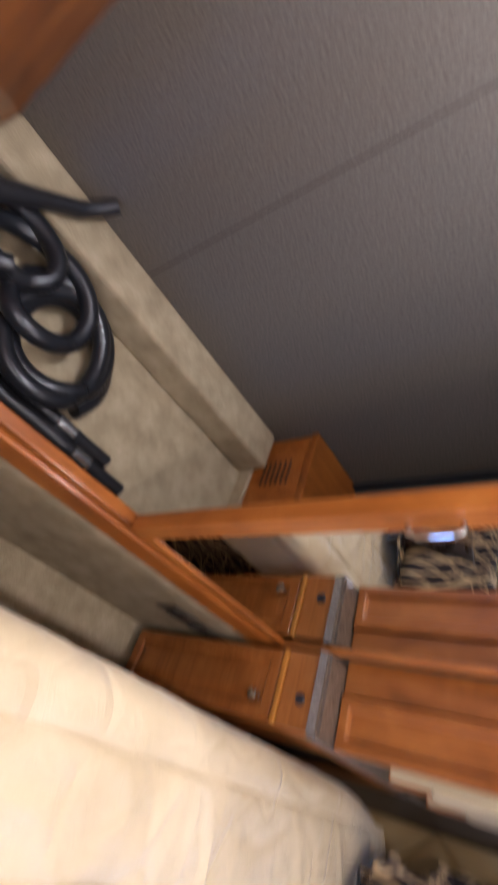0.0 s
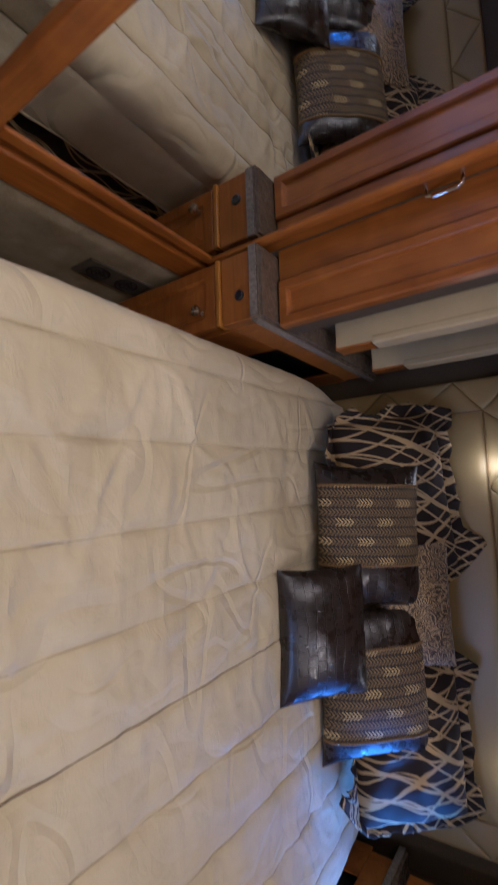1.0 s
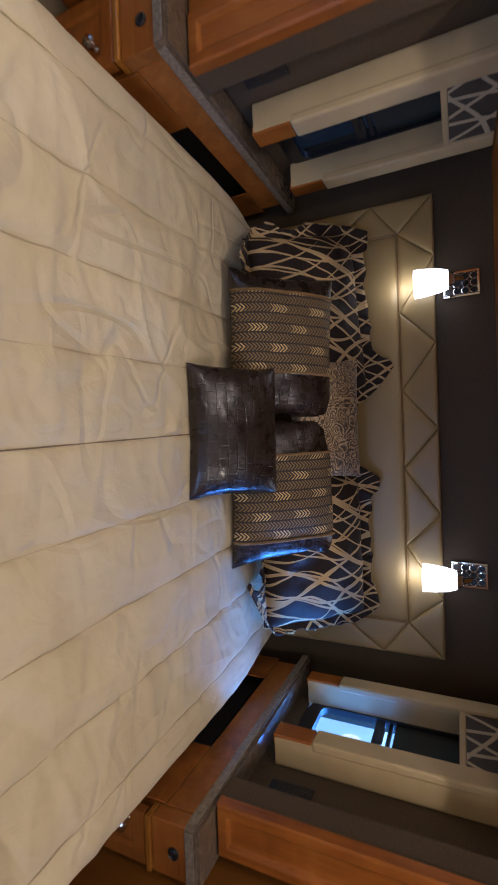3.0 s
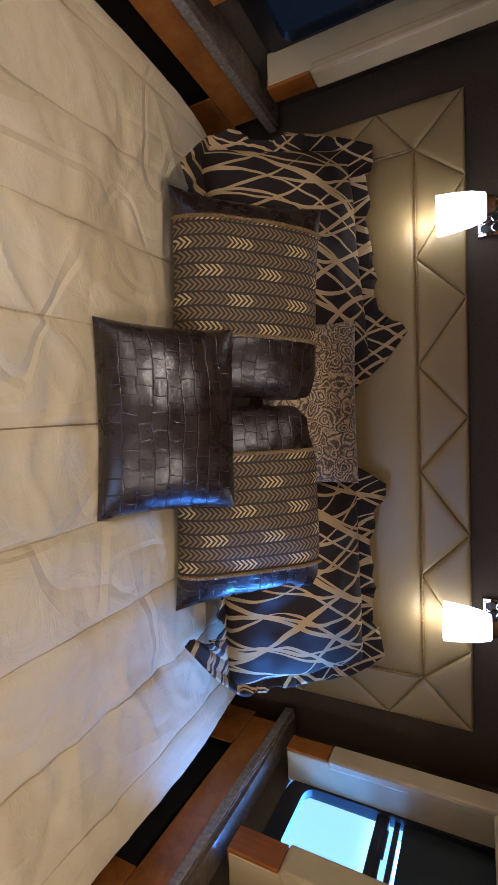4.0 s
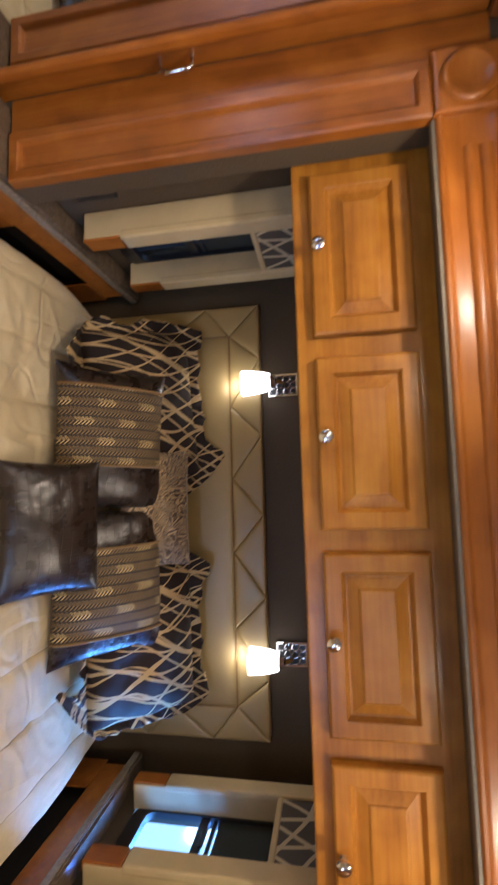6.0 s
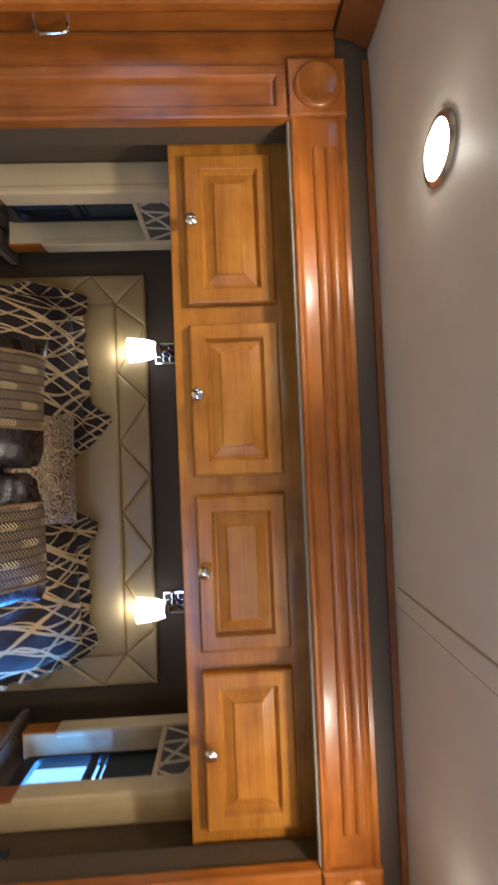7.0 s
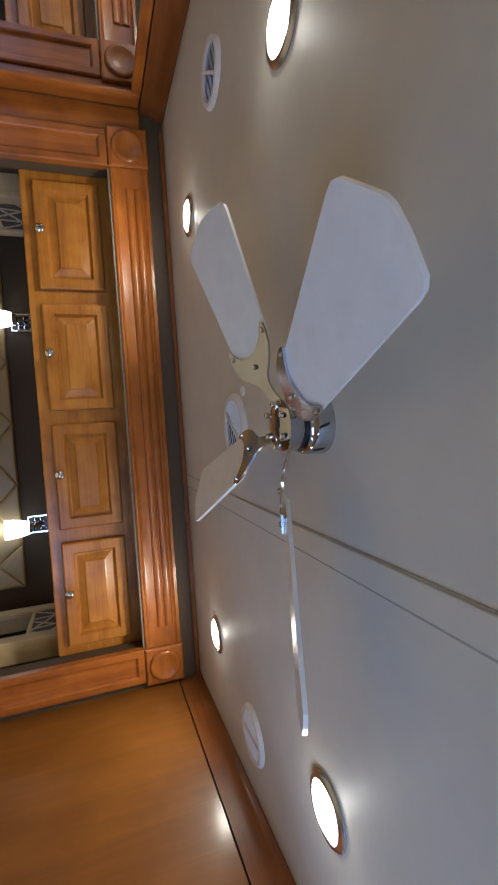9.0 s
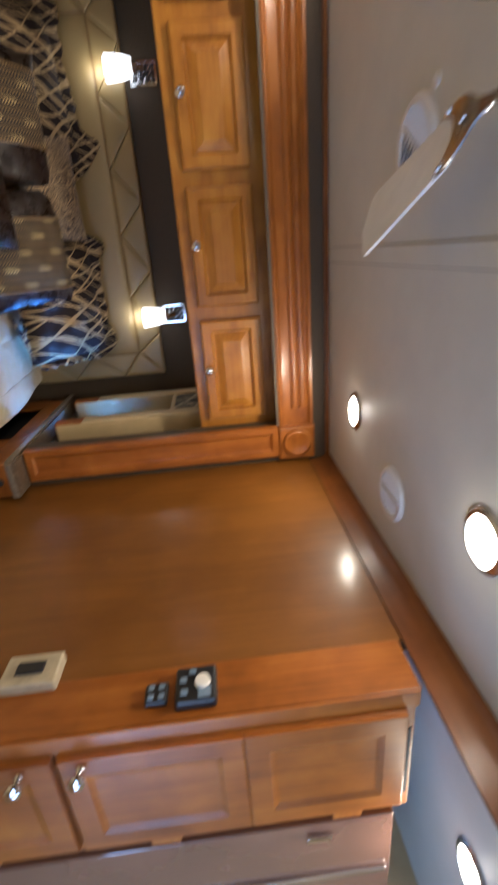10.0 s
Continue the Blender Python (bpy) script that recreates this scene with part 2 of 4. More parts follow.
def branches(plane="XZ"):
    """Dark cloth printed with long crossing cream strokes."""
    m, nt, b = nodes_of("branch_print_" + plane.lower())
    total = None
    for i, (rot, sc, dist, thin) in enumerate(((8, 13, 0.8, 0.985), (-12, 12, 0.9, 0.985), (25, 10, 0.8, 0.99), (-30, 9.5, 0.9, 0.99))):
        w = nt.nodes.new("ShaderNodeTexWave")
        w.wave_type, w.bands_direction, w.wave_profile = "BANDS", "X", "SIN"
        w.inputs["Scale"].default_value, w.inputs["Distortion"].default_value = 1.0, dist * 2.2
        w.inputs["Detail"].default_value, w.inputs["Detail Scale"].default_value = 1.0, 0.5
        flat = coords(nt, (sc * 0.42, 0.0, sc * 0.42), (0, rot, 0), loc=(i * 3.1, 0, i)) if plane == "XZ" else coords(nt, (0.0, sc * 0.42, sc * 0.42), (90 + rot, 0, -90), loc=(i * 3.1, 0, i))
        sway = nt.nodes.new("ShaderNodeVectorMath")
        sway.operation = "MULTIPLY_ADD"
        drift = nt.nodes.new("ShaderNodeTexNoise")
        drift.inputs["Scale"].default_value, drift.inputs["Detail"].default_value = 0.55, 0.0
        nt.links.new(flat, drift.inputs["Vector"])
        nt.links.new(drift.outputs["Color"], sway.inputs[0])
        sway.inputs[1].default_value = (1.5, 0, 0)
        nt.links.new(flat, sway.inputs[2])
        nt.links.new(sway.outputs[0], w.inputs["Vector"])
        gap = noise_tex(nt, coords(nt, (7, 0, 7), loc=(i * 5.0, 0, 0)), 1.0, 1)
        line = calc(nt, "GREATER_THAN", w.outputs["Fac"], calc(nt, "ADD", calc(nt, "MULTIPLY", gap, 0.12), thin - 0.075))
        total = line if total is None else calc(nt, "MAXIMUM", total, line)
    weave = noise_tex(nt, coords(nt, (700, 700, 700)), 1.0, 2)
    nt.links.new(mixc(nt, total, (0.020, 0.013, 0.011), (0.44, 0.31, 0.15)), b.inputs["Base Color"])
    b.inputs["Roughness"].default_value, b.inputs["Sheen Weight"].default_value = 0.75, 0.02
    b.inputs["Specular IOR Level"].default_value = 0.2
    bump(nt, b, weave, 0.2, 0.0006)
    return m


BRANCH = branches()
SKIRT = branches("YZ")


def chevrons():
    m, nt, b = nodes_of("chevron_weave")
    sep = nt.nodes.new("ShaderNodeSeparateXYZ")
    nt.links.new(coords(nt), sep.inputs[0])
    u, v = sep.outputs["X"], sep.outputs["Z"]
    band = calc(nt, "DIVIDE", u, 0.0272)
    cell = calc(nt, "FLOOR", band)
    fr = calc(nt, "SUBTRACT", band, cell)
    mid = calc(nt, "ABSOLUTE", calc(nt, "SUBTRACT", fr, 0.5))
    along = calc(nt, "ADD", v, calc(nt, "MULTIPLY", mid, 0.026))
    arrow = calc(nt, "FRACT", calc(nt, "DIVIDE", calc(nt, "ADD", along, 5.0), 0.0098))
    stripe = calc(nt, "MULTIPLY", calc(nt, "GREATER_THAN", arrow, 0.52), calc(nt, "LESS_THAN", mid, 0.41))
    seg = calc(nt, "FRACT", calc(nt, "DIVIDE", calc(nt, "ADD", calc(nt, "ADD", along, 5.0), calc(nt, "MULTIPLY", cell, 0.0295)), 0.118))
    every = calc(nt, "MULTIPLY", calc(nt, "LESS_THAN", seg, 0.40), calc(nt, "LESS_THAN", calc(nt, "FRACT", calc(nt, "MULTIPLY", cell, 0.5)), 0.4))
    pale = mixc(nt, every, (0.20, 0.128, 0.048), (0.54, 0.39, 0.16))
    nt.links.new(mixc(nt, stripe, (0.026, 0.019, 0.013), pale), b.inputs["Base Color"])
    b.inputs["Roughness"].default_value = 0.7
    bump(nt, b, stripe, 0.3, 0.0008)
    return m


CHEVRON = chevrons()


def paisley():
    m, nt, b = nodes_of("paisley_jacquard")
    warp = nt.nodes.new("ShaderNodeVectorMath")
    warp.operation = "MULTIPLY_ADD"
    nz = nt.nodes.new("ShaderNodeTexNoise")
    nz.inputs["Scale"].default_value, nz.inputs["Detail"].default_value = 26.0, 1.0
    nt.links.new(coords(nt), nz.inputs["Vector"])
    nt.links.new(nz.outputs["Color"], warp.inputs[0])
    warp.inputs[1].default_value = (0.05, 0.0, 0.05)
    nt.links.new(coords(nt, (1, 0.2, 1)), warp.inputs[2])
    vo = nt.nodes.new("ShaderNodeTexVoronoi")
    vo.inputs["Scale"].default_value, vo.inputs["Randomness"].default_value = 31, 1.0
    nt.links.new(warp.outputs[0], vo.inputs["Vector"])
    ring = calc(nt, "SINE", calc(nt, "MULTIPLY", vo.outputs["Distance"], 30.0))
    fine = noise_tex(nt, coords(nt), 170, 3, 0.6, 2.5)
    f = calc(nt, "ADD", calc(nt, "MULTIPLY", ring, 0.13), fine)
    nt.links.new(ramp(nt, f, [(0.38, (0.024, 0.014, 0.007)), (0.50, (0.150, 0.088, 0.034)), (0.63, (0.44, 0.31, 0.15))]), b.inputs["Base Color"])
    b.inputs["Roughness"].default_value, b.inputs["Sheen Weight"].default_value = 0.6, 0.3
    bump(nt, b, f, 0.3, 0.001)
    return m


PAISLEY = paisley()


def mirror_glass():
    m, nt, b = nodes_of("mirror_glass")
    b.inputs["Base Color"].default_value = (0.70, 0.71, 0.70, 1)
    b.inputs["Metallic"].default_value, b.inputs["Roughness"].default_value = 1.0, 0.015
    return m


MIRROR = mirror_glass()


def window_glass():
    m, nt, b = nodes_of("window_glass")
    b.inputs["Base Color"].default_value = (0.85, 0.93, 1.0, 1)
    b.inputs["Transmission Weight"].default_value, b.inputs["Roughness"].default_value = 1.0, 0.0
    b.inputs["IOR"].default_value = 1.1
    return m


GLASS = window_glass()


def glowing(name, colour, strength):
    m, nt, b = nodes_of(name)
    b.inputs["Base Color"].default_value = (0.8, 0.8, 0.8, 1)
    b.inputs["Emission Color"].default_value = (*colour, 1)
    b.inputs["Emission Strength"].default_value = strength
    return m


LENS = glowing("downlight_lens", (1.0, 0.88, 0.68), 28.0)
OPAL = glowing("opal_glass", (1.0, 0.97, 0.91), 2.8)
# daylight on the things outside is put in as emission
OUTDOORS = glowing("daylight_backdrop", (0.36, 0.61, 0.94), 1.2)
OUT_BAR = glowing("daylight_building", (0.55, 0.80, 1.0), 1.3)
OUT_PALE = glowing("daylight_disc", (0.85, 0.90, 0.95), 1.5)
DARK_OUT = plain("dark_outdoors", (0.01, 0.012, 0.016), 0.9)


# ---- mesh helpers ----
def finish(bm, smooth=False, angle=40):
    bmesh.ops.recalc_face_normals(bm, faces=bm.faces)
    me = bpy.data.meshes.new("mesh")
    bm.to_mesh(me)
    bm.free()
    if smooth:
        for p in me.polygons:
            p.use_smooth = True
        me.set_sharp_from_angle(angle=radians(angle))
    return me


def part(name, bm, material, parent=None, label="", smooth=False, m=None):
    ob = new(name, bm if isinstance(bm, bpy.types.Mesh) else finish(bm, smooth))
    if not ob.data.materials:
        ob.data.materials.append(material)
    if parent:
        ob.parent = parent
    if m is not None:
        ob.matrix_basis = m
    return tagged(ob, label)


def thing(name, label, category, m=None, group="", kind=""):
    ob = new(name)
    ob.empty_display_size = 0.05
    if m is not None:
        ob.matrix_basis = m
    return tagged(ob, label, category, group, kind)


def structure(name, bm, material, label="", category="", smooth=False):
    return tagged(part(name, bm, material, None, label, smooth), label, category, "", "structure")


def box(x0, x1, y0, y1, z0, z1, bevel=0.0, bm=None, seg=2):
    own = bm is None
    b = bmesh.new()
    vs = bmesh.ops.create_cube(b, size=1.0)["verts"]
    for v in vs:
        v.co = ((x0 + x1) / 2 + v.co.x * (x1 - x0), (y0 + y1) / 2 + v.co.y * (y1 - y0), (z0 + z1) / 2 + v.co.z * (z1 - z0))
    if bevel:
        bmesh.ops.bevel(b, geom=list(b.edges), offset=bevel, segments=seg, affect="EDGES", profile=0.5)
    if own:
        return b
    me = bpy.data.meshes.new("t")
    b.to_mesh(me)
    b.free()
    bm.from_mesh(me)
    bpy.data.meshes.remove(me)
    return bm


def rings(w, h, profile, back=True, radius=0.0):
    """A panel in the xz plane facing -y, centred: nested rectangles (inset, depth), depth counted backwards from the face."""
    bm = bmesh.new()
    loops = []
    for inset, depth in profile:
        a, c = w / 2 - inset, h / 2 - inset
        loops.append([bm.verts.new((x, depth, z)) for x, z in ((-a, -c), (a, -c), (a, c), (-a, c))])
    for p, q in zip(loops, loops[1:]):
        for i in range(4):
            bm.faces.new((p[i], p[(i + 1) % 4], q[(i + 1) % 4], q[i]))
    bm.faces.new(loops[-1])
    if back:
        bm.faces.new(loops[0][::-1])
    return bm


def lathe(profile, steps=24, bm=None, m=None):
    """Turns (radius, z) round the z axis."""
    bm = bm or bmesh.new()
    cols = []
    for i in range(steps):
        a = 2 * math.pi * i / steps
        col = []
        for r, z in profile:
            co = Vector((r * math.cos(a), r * math.sin(a), z))
            col.append(bm.verts.new(m @ co if m else co))
        cols.append(col)
    for i in range(steps):
        p, q = cols[i], cols[(i + 1) % steps]
        for j in range(len(profile) - 1):
            bm.faces.new((p[j], q[j], q[j + 1], p[j + 1]))
    bmesh.ops.remove_doubles(bm, verts=bm.verts, dist=1e-5)
    return bm


def tube(points, radius, sides=8, bm=None, closed=False):
    """A round bar along points; radius may be a number or a function of the index."""
    bm = bm or bmesh.new()
    pts = [Vector(p) for p in points]
    rows, up = [], Vector((0.13, 0.21, 0.97)).normalized()
    n = len(pts)
    for i, p in enumerate(pts):
        if closed:
            t = pts[(i + 1) % n] - pts[i - 1]
        else:
            t = pts[min(i + 1, n - 1)] - pts[max(i - 1, 0)]
        t.normalize()
        a = t.cross(up)
        if a.length < 1e-3:
            a = t.cross(Vector((1, 0, 0)))
        a.normalize()
        c = t.cross(a)
        r = radius(i) if callable(radius) else radius
        rows.append([bm.verts.new(p + r * (math.cos(2 * math.pi * k / sides) * a + math.sin(2 * math.pi * k / sides) * c)) for k in range(sides)])
    for i in range(n if closed else n - 1):
        p, q = rows[i], rows[(i + 1) % n]
        for k in range(sides):
            bm.faces.new((p[k], p[(k + 1) % sides], q[(k + 1) % sides], q[k]))
    if not closed:
        bm.faces.new(rows[0][::-1])
        bm.faces.new(rows[-1])
    return bm


def extrude_profile(profile, length):
    """A moulding: (y, z) outline swept along x from 0 to length."""
    bm = bmesh.new()
    a = [bm.verts.new((0, y, z)) for y, z in profile]
    c = [bm.verts.new((length, y, z)) for y, z in profile]
    n = len(profile)
    for i in range(n):
        bm.faces.new((a[i], a[(i + 1) % n], c[(i + 1) % n], c[i]))
    bm.faces.new(a[::-1])
    bm.faces.new(c)
    return bm


# ---- setting ----
XW = 0.87          # side walls of the bed recess
YW = 0.73          # wall behind the headboard
XL, XR = -0.995, 0.932
YB = -2.7          # rear wall

structure("floor", box(-1.0, 1.9, YB - 0.1, 0.9, FLOOR - 0.1, FLOOR), CARPET, "beige plush carpet floor", "floor")
bmc = box(-1.75, 1.95, YB - 0.1, 0.9, CEIL, CEIL + 0.08)
structure("ceiling", bmc, CEILING, "smooth greige ceiling panels", "ceiling")
structure("wall_north", box(-0.99, 0.99, YW, YW + 0.08, FLOOR, CEIL), WALLPAPER, "dark textured wallpaper wall behind the headboard", "wall")
structure("wall_slide_west_low", box(-XW - 0.06, -XW, 0.09, YW, FLOOR, 0.965), WALLPAPER, "dark wallpaper wall below the window", "wall")
structure("wall_slide_east_low", box(XW, XW + 0.06, 0.09, YW, FLOOR, 0.965), WALLPAPER, "dark wallpaper wall below the window", "wall")
for sx, side in ((-1, "west"), (1, "east")):
    x0, x1 = sorted((sx * XW, sx * (XW + 0.06)))
    structure(f"wall_slide_{side}_front", box(x0, x1, 0.09, 0.31, 0.965, CEIL), WALLPAPER, "dark wallpaper beside the window", "wall")
    structure(f"wall_slide_{side}_back", box(x0, x1, 0.585, YW, 0.965, CEIL), WALLPAPER, "dark wallpaper beside the window", "wall")
    structure(f"wall_slide_{side}_top", box(x0, x1, 0.31, 0.585, 1.46, CEIL), WALLPAPER, "dark wallpaper above the window", "wall")
    x0, x1 = sorted((sx * 0.80, sx * 0.99))
    structure(f"wall_north_return_{side}", box(x0, x1, 0.022, 0.09, FLOOR, CEIL), WALLPAPER, "dark wallpaper return beside the bed recess", "wall")
structure("wall_north_header", box(-0.80, 0.80, 0.022, 0.09, 1.82, CEIL), WALLPAPER, "dark wallpaper strip above the bed recess", "wall")
structure("trim_ceiling_edge", box(-0.93, 0.93, 0.012, 0.022, 1.984, CEIL - 0.002), CROWN, "thin dark wood strip at the ceiling", "trim")

structure("wall_east_panel", box(XR, XR + 0.03, -0.85, 0.02, FLOOR, 1.920), LAMINATE, "glossy orange-brown wood laminate wall panel", "wall")
# near-black sheet: shade of the gap over the panel, put in as colour
structure("wall_east_upper", box(XR + 0.012, XR + 0.03, -0.85, 0.02, 1.9205, CEIL), SHADOW_GAP, "near-black sheet for the shade behind the crown moulding", "wall")
structure("wall_rear", box(-1.75, 1.95, YB - 0.08, YB, FLOOR, CEIL), CREAM, "plain rear wall", "wall")
structure("wall_alcove_east", box(1.75, 1.83, YB, 0.02, FLOOR, CEIL), CREAM, "pale alcove wall", "wall")
structure("wall_west_rear", box(XL - 0.03, XL, YB, -1.30, FLOOR, CEIL), CREAM, "plain wall beside the closet", "wall")

# crown mouldings run along both long sides
crown_profile = [(0, 0), (0, 0.074), (-0.040, 0.074), (-0.040, 0.060), (-0.035, 0.052), (-0.026, 0.044), (-0.022, 0.030), (-0.018, 0.012), (-0.016, 0.0)]
west_crown = structure("trim_crown_west", extrude_profile(crown_profile, 2.72), CROWN, "reddish wood crown moulding", "trim", True)
west_crown.matrix_basis = pose(XL - 0.002, 0.012, 1.925, 0, 0, -90) @ Matrix.Diagonal((1, -1, 1, 1))
east_crown = structure("trim_crown_east", extrude_profile(crown_profile, 2.72), CROWN, "reddish wood crown moulding", "trim", True)
east_crown.matrix_basis = pose(0.945, 0.012, 1.925, 0, 0, -90) @ Matrix.Diagonal((1, 0.58, 1, 1))

structure("trim_west_board", box(-0.990, -0.9095, 0.004, 0.0215, 0.926, 1.922, 0.003), WOOD_Z, "flat stained wood board beside the mirror", "trim")

# ceiling batten
# dark strips: the first is the joint, the second paints soft shade along the batten
JOINT_SHADE = plain("ceiling_joint_shade", (0.34, 0.31, 0.25), 0.7, scale=60)
for jx in (0.2205, 0.2615):
    structure("trim_joint_shade", box(jx, jx + 0.0025, YB, 0.0, CEIL - 0.0012, CEIL + 0.001), JOINT_SHADE, "dark narrow line for joint and shade beside the ceiling batten", "trim")
structure("trim_batten", box(0.2232, 0.2612, YB, 0.0, CEIL - 0.0028, CEIL + 0.001, 0.0022, seg=3), CEILING, "pale rounded ceiling seam batten", "trim")

# recess surround: two pilasters, header, two corner blocks
PIL = [(0, 0.028), (0, 0.004), (0.004, 0.0), (0.022, 0.0), (0.026, 0.003), (0.030, 0.010), (0.036, 0.011)]


def pilaster(cx, z0, z1):
    ob = structure("trim_pilaster", rings(0.115, z1 - z0, PIL), WOOD_Z, "stained wood pilaster with a recessed panel", "trim")
    ob.matrix_basis = pose(cx, -0.006, (z0 + z1) / 2)
    return ob


pilaster(-0.850, 0.926, 1.812)
pilaster(0.850, 0.926, 1.812)
for cx in (-0.855, 0.855):
    blk = structure("trim_corner_block", rings(0.125, 0.126, [(0, 0.034), (0, 0.005), (0.003, 0.001), (0.007, 0.0)]), TRIM_X, "carved wood corner block", "trim")
    blk.matrix_basis = pose(cx, -0.012, 1.876)
    part("rosette", lathe([(0.0, 0.0012), (0.014, 0.0018), (0.028, 0.004), (0.038, 0.008), (0.043, 0.0095), (0.048, 0.008), (0.052, 0.003), (0.053, 0.0)], 32), TRIM_X, blk, "dished rosette", True, pose(0, 0.0, 0, 90, 0, 0))
hp = [(0.03, 0), (0.002, 0), (-0.002, 0.004), (-0.002, 0.010), (0.002, 0.014), (0.004, 0.020), (0.004, 0.102), (0.001, 0.106), (-0.004, 0.110), (-0.004, 0.120), (0.03, 0.120)]
head = structure("trim_header", extrude_profile(hp, 1.585), TRIM_X, "reeded wood header moulding", "trim", True)
head.matrix_basis = pose(-0.7925, 0.0, 1.815)


def reed(z):
    """A half-round bead lying on the header, stopped short of the corner blocks."""
    arc = [(0.0045 - 0.0080 * math.sin(math.pi * k / 10), 0.0130 - 0.0130 * math.cos(math.pi * k / 10)) for k in range(11)]
    part("reed", extrude_profile([(0.0055, 0.0)] + arc[1:-1] + [(0.0055, 0.026)], 1.455), TRIM_X, head, smooth=True, m=pose(0.065, 0.0, z))


reed(0.0460)
reed(0.0735)
structure("trim_header_strip", box(-0.790, 0.790, 0.004, 0.022, 1.8085, 1.8148, 0.001), STRIP, "thin pale strip under the header moulding", "trim")


# ---- overhead cabinet ----
def knob(parent, m):
    bm = lathe([(0.0, 0.0), (0.008, 0.0), (0.006, 0.004), (0.005, 0.012), (0.011, 0.016), (0.0145, 0.021), (0.0135, 0.026), (0.008, 0.030), (0.0, 0.031)], 16)
    return part("knob", bm, CHROME, parent, "polished chrome knob", True, m @ pose(0, 0, 0, 90, 0, 0))


DOOR = [(0, 0.020), (0, 0.006), (0.002, 0.002), (0.006, 0.0), (0.034, 0.0), (0.036, 0.002), (0.039, 0.008), (0.042, 0.013), (0.046, 0.013), (0.067, 0.005), (0.069, 0.002), (0.072, 0.001)]
overhead = thing("overhead_cabinet", "honey maple overhead cabinet with four raised-panel doors above the headboard", "cabinet")
part("body", box(-0.816, 0.816, 0.106, YW - 0.003, 1.537, 1.96, 0.004), WOOD_X, overhead)
door_mesh = finish(rings(0.352, 0.206, DOOR))
door_mesh.materials.append(WOOD_X)
for i in range(4):
    cx = -0.598 + i * 0.3985
    d = part("door", door_mesh, WOOD_X, overhead, m=pose(cx, 0.085, 1.677))
    knob(d, pose(-0.010, 0.0, -0.087))


# ---- headboard ----
headboard = thing("headboard", "taupe leatherette headboard with triangular tufted border and cord", "headboard")
HX0, HX1, HZT, HZB, HY, BW = -0.738, 0.722, 1.370, 0.72, 0.690, 0.106
part("backing", box(HX0, HX1, HY + 0.004, YW - 0.003, HZB, HZT, 0.006), TAUPE, headboard)


def cushion(pts, puff=0.007):
    """A padded piece over a flat outline in xz, bulging towards -y."""
    bm = bmesh.new()
    c = sum((Vector(p) for p in pts), Vector((0, 0))) / len(pts)
    n, loops = len(pts), []
    sub = []
    for i in range(n):
        a, b = Vector(pts[i]), Vector(pts[(i + 1) % n])
        sub += [a.lerp(b, k / 6) for k in range(6)]
    for f, d in ((1.0, 0.0), (0.985, -0.30), (0.95, -0.62), (0.86, -0.86), (0.65, -0.97), (0.3, -1.0)):
        loops.append([bm.verts.new((c.x + (p.x - c.x) * f, HY + d * puff, c.y + (p.y - c.y) * f)) for p in sub])
    for p, q in zip(loops, loops[1:]):
        for i in range(len(sub)):
            bm.faces.new((p[i], p[(i + 1) % len(sub)], q[(i + 1) % len(sub)], q[i]))
    bm.faces.new(loops[-1])
    return bm


IX0, IX1, IZT = HX0 + BW, HX1 - BW, HZT - BW
part("panel", cushion([(IX0, HZB), (IX1, HZB), (IX1, IZT), (IX0, IZT)], 0.011), TAUPE, headboard, smooth=True)
for tri in ([(HX0, HZT), (IX0, IZT), (HX0 + 0.19, HZT)], [(HX1, HZT), (HX1 - 0.19, HZT), (IX1, IZT)],
            [(HX0, HZT), (HX0, HZT - 0.19), (IX0, IZT)], [(HX1, HZT), (IX1, IZT), (HX1, HZT - 0.19)]):
    part("tuft", cushion(tri), TAUPE, headboard, smooth=True)
NT = 5
top_in = [IX0 + (IX1 - IX0) * k / NT for k in range(NT + 1)]
top_out = [HX0 + 0.19 + (HX1 - HX0 - 0.38) * k / (NT - 1) for k in range(NT)]
for k in range(NT):
    part("tuft", cushion([(top_in[k], IZT), (top_in[k + 1], IZT), (top_out[k], HZT)]), TAUPE, headboard, smooth=True)
    if k < NT - 1:
        part("tuft", cushion([(top_out[k], HZT), (top_in[k + 1], IZT), (top_out[k + 1], HZT)]), TAUPE, headboard, smooth=True)
for xo, xi in ((HX0, IX0), (HX1, IX1)):
    zo, zi = [HZT - 0.19, HZT - 0.42, HZB], [IZT, IZT - 0.22, IZT - 0.44]
    for k in range(2):
        part("tuft", cushion([(xi, zi[k]), (xo, zo[k]), (xi, zi[k + 1])]), TAUPE, headboard, smooth=True)
        part("tuft", cushion([(xo, zo[k]), (xo, zo[k + 1]), (xi, zi[k + 1])]), TAUPE, headboard, smooth=True)


def rope(points, r=0.0035):
    pts, dense = [Vector(p) for p in points], []
    for a, b in zip(pts, pts[1:]):
        steps = max(2, int((b - a).length / 0.005))
        dense += [a.lerp(b, k / steps) for k in range(steps)]
    return tube(dense + [pts[-1]], lambda i: r * (1.0 if i % 2 else 0.72), 6)


part("cord", rope([(IX0, HY - 0.006, HZB), (IX0, HY - 0.006, IZT), (IX1, HY - 0.006, IZT), (IX1, HY - 0.006, HZB)]), CORD, headboard, "twisted gold cord")


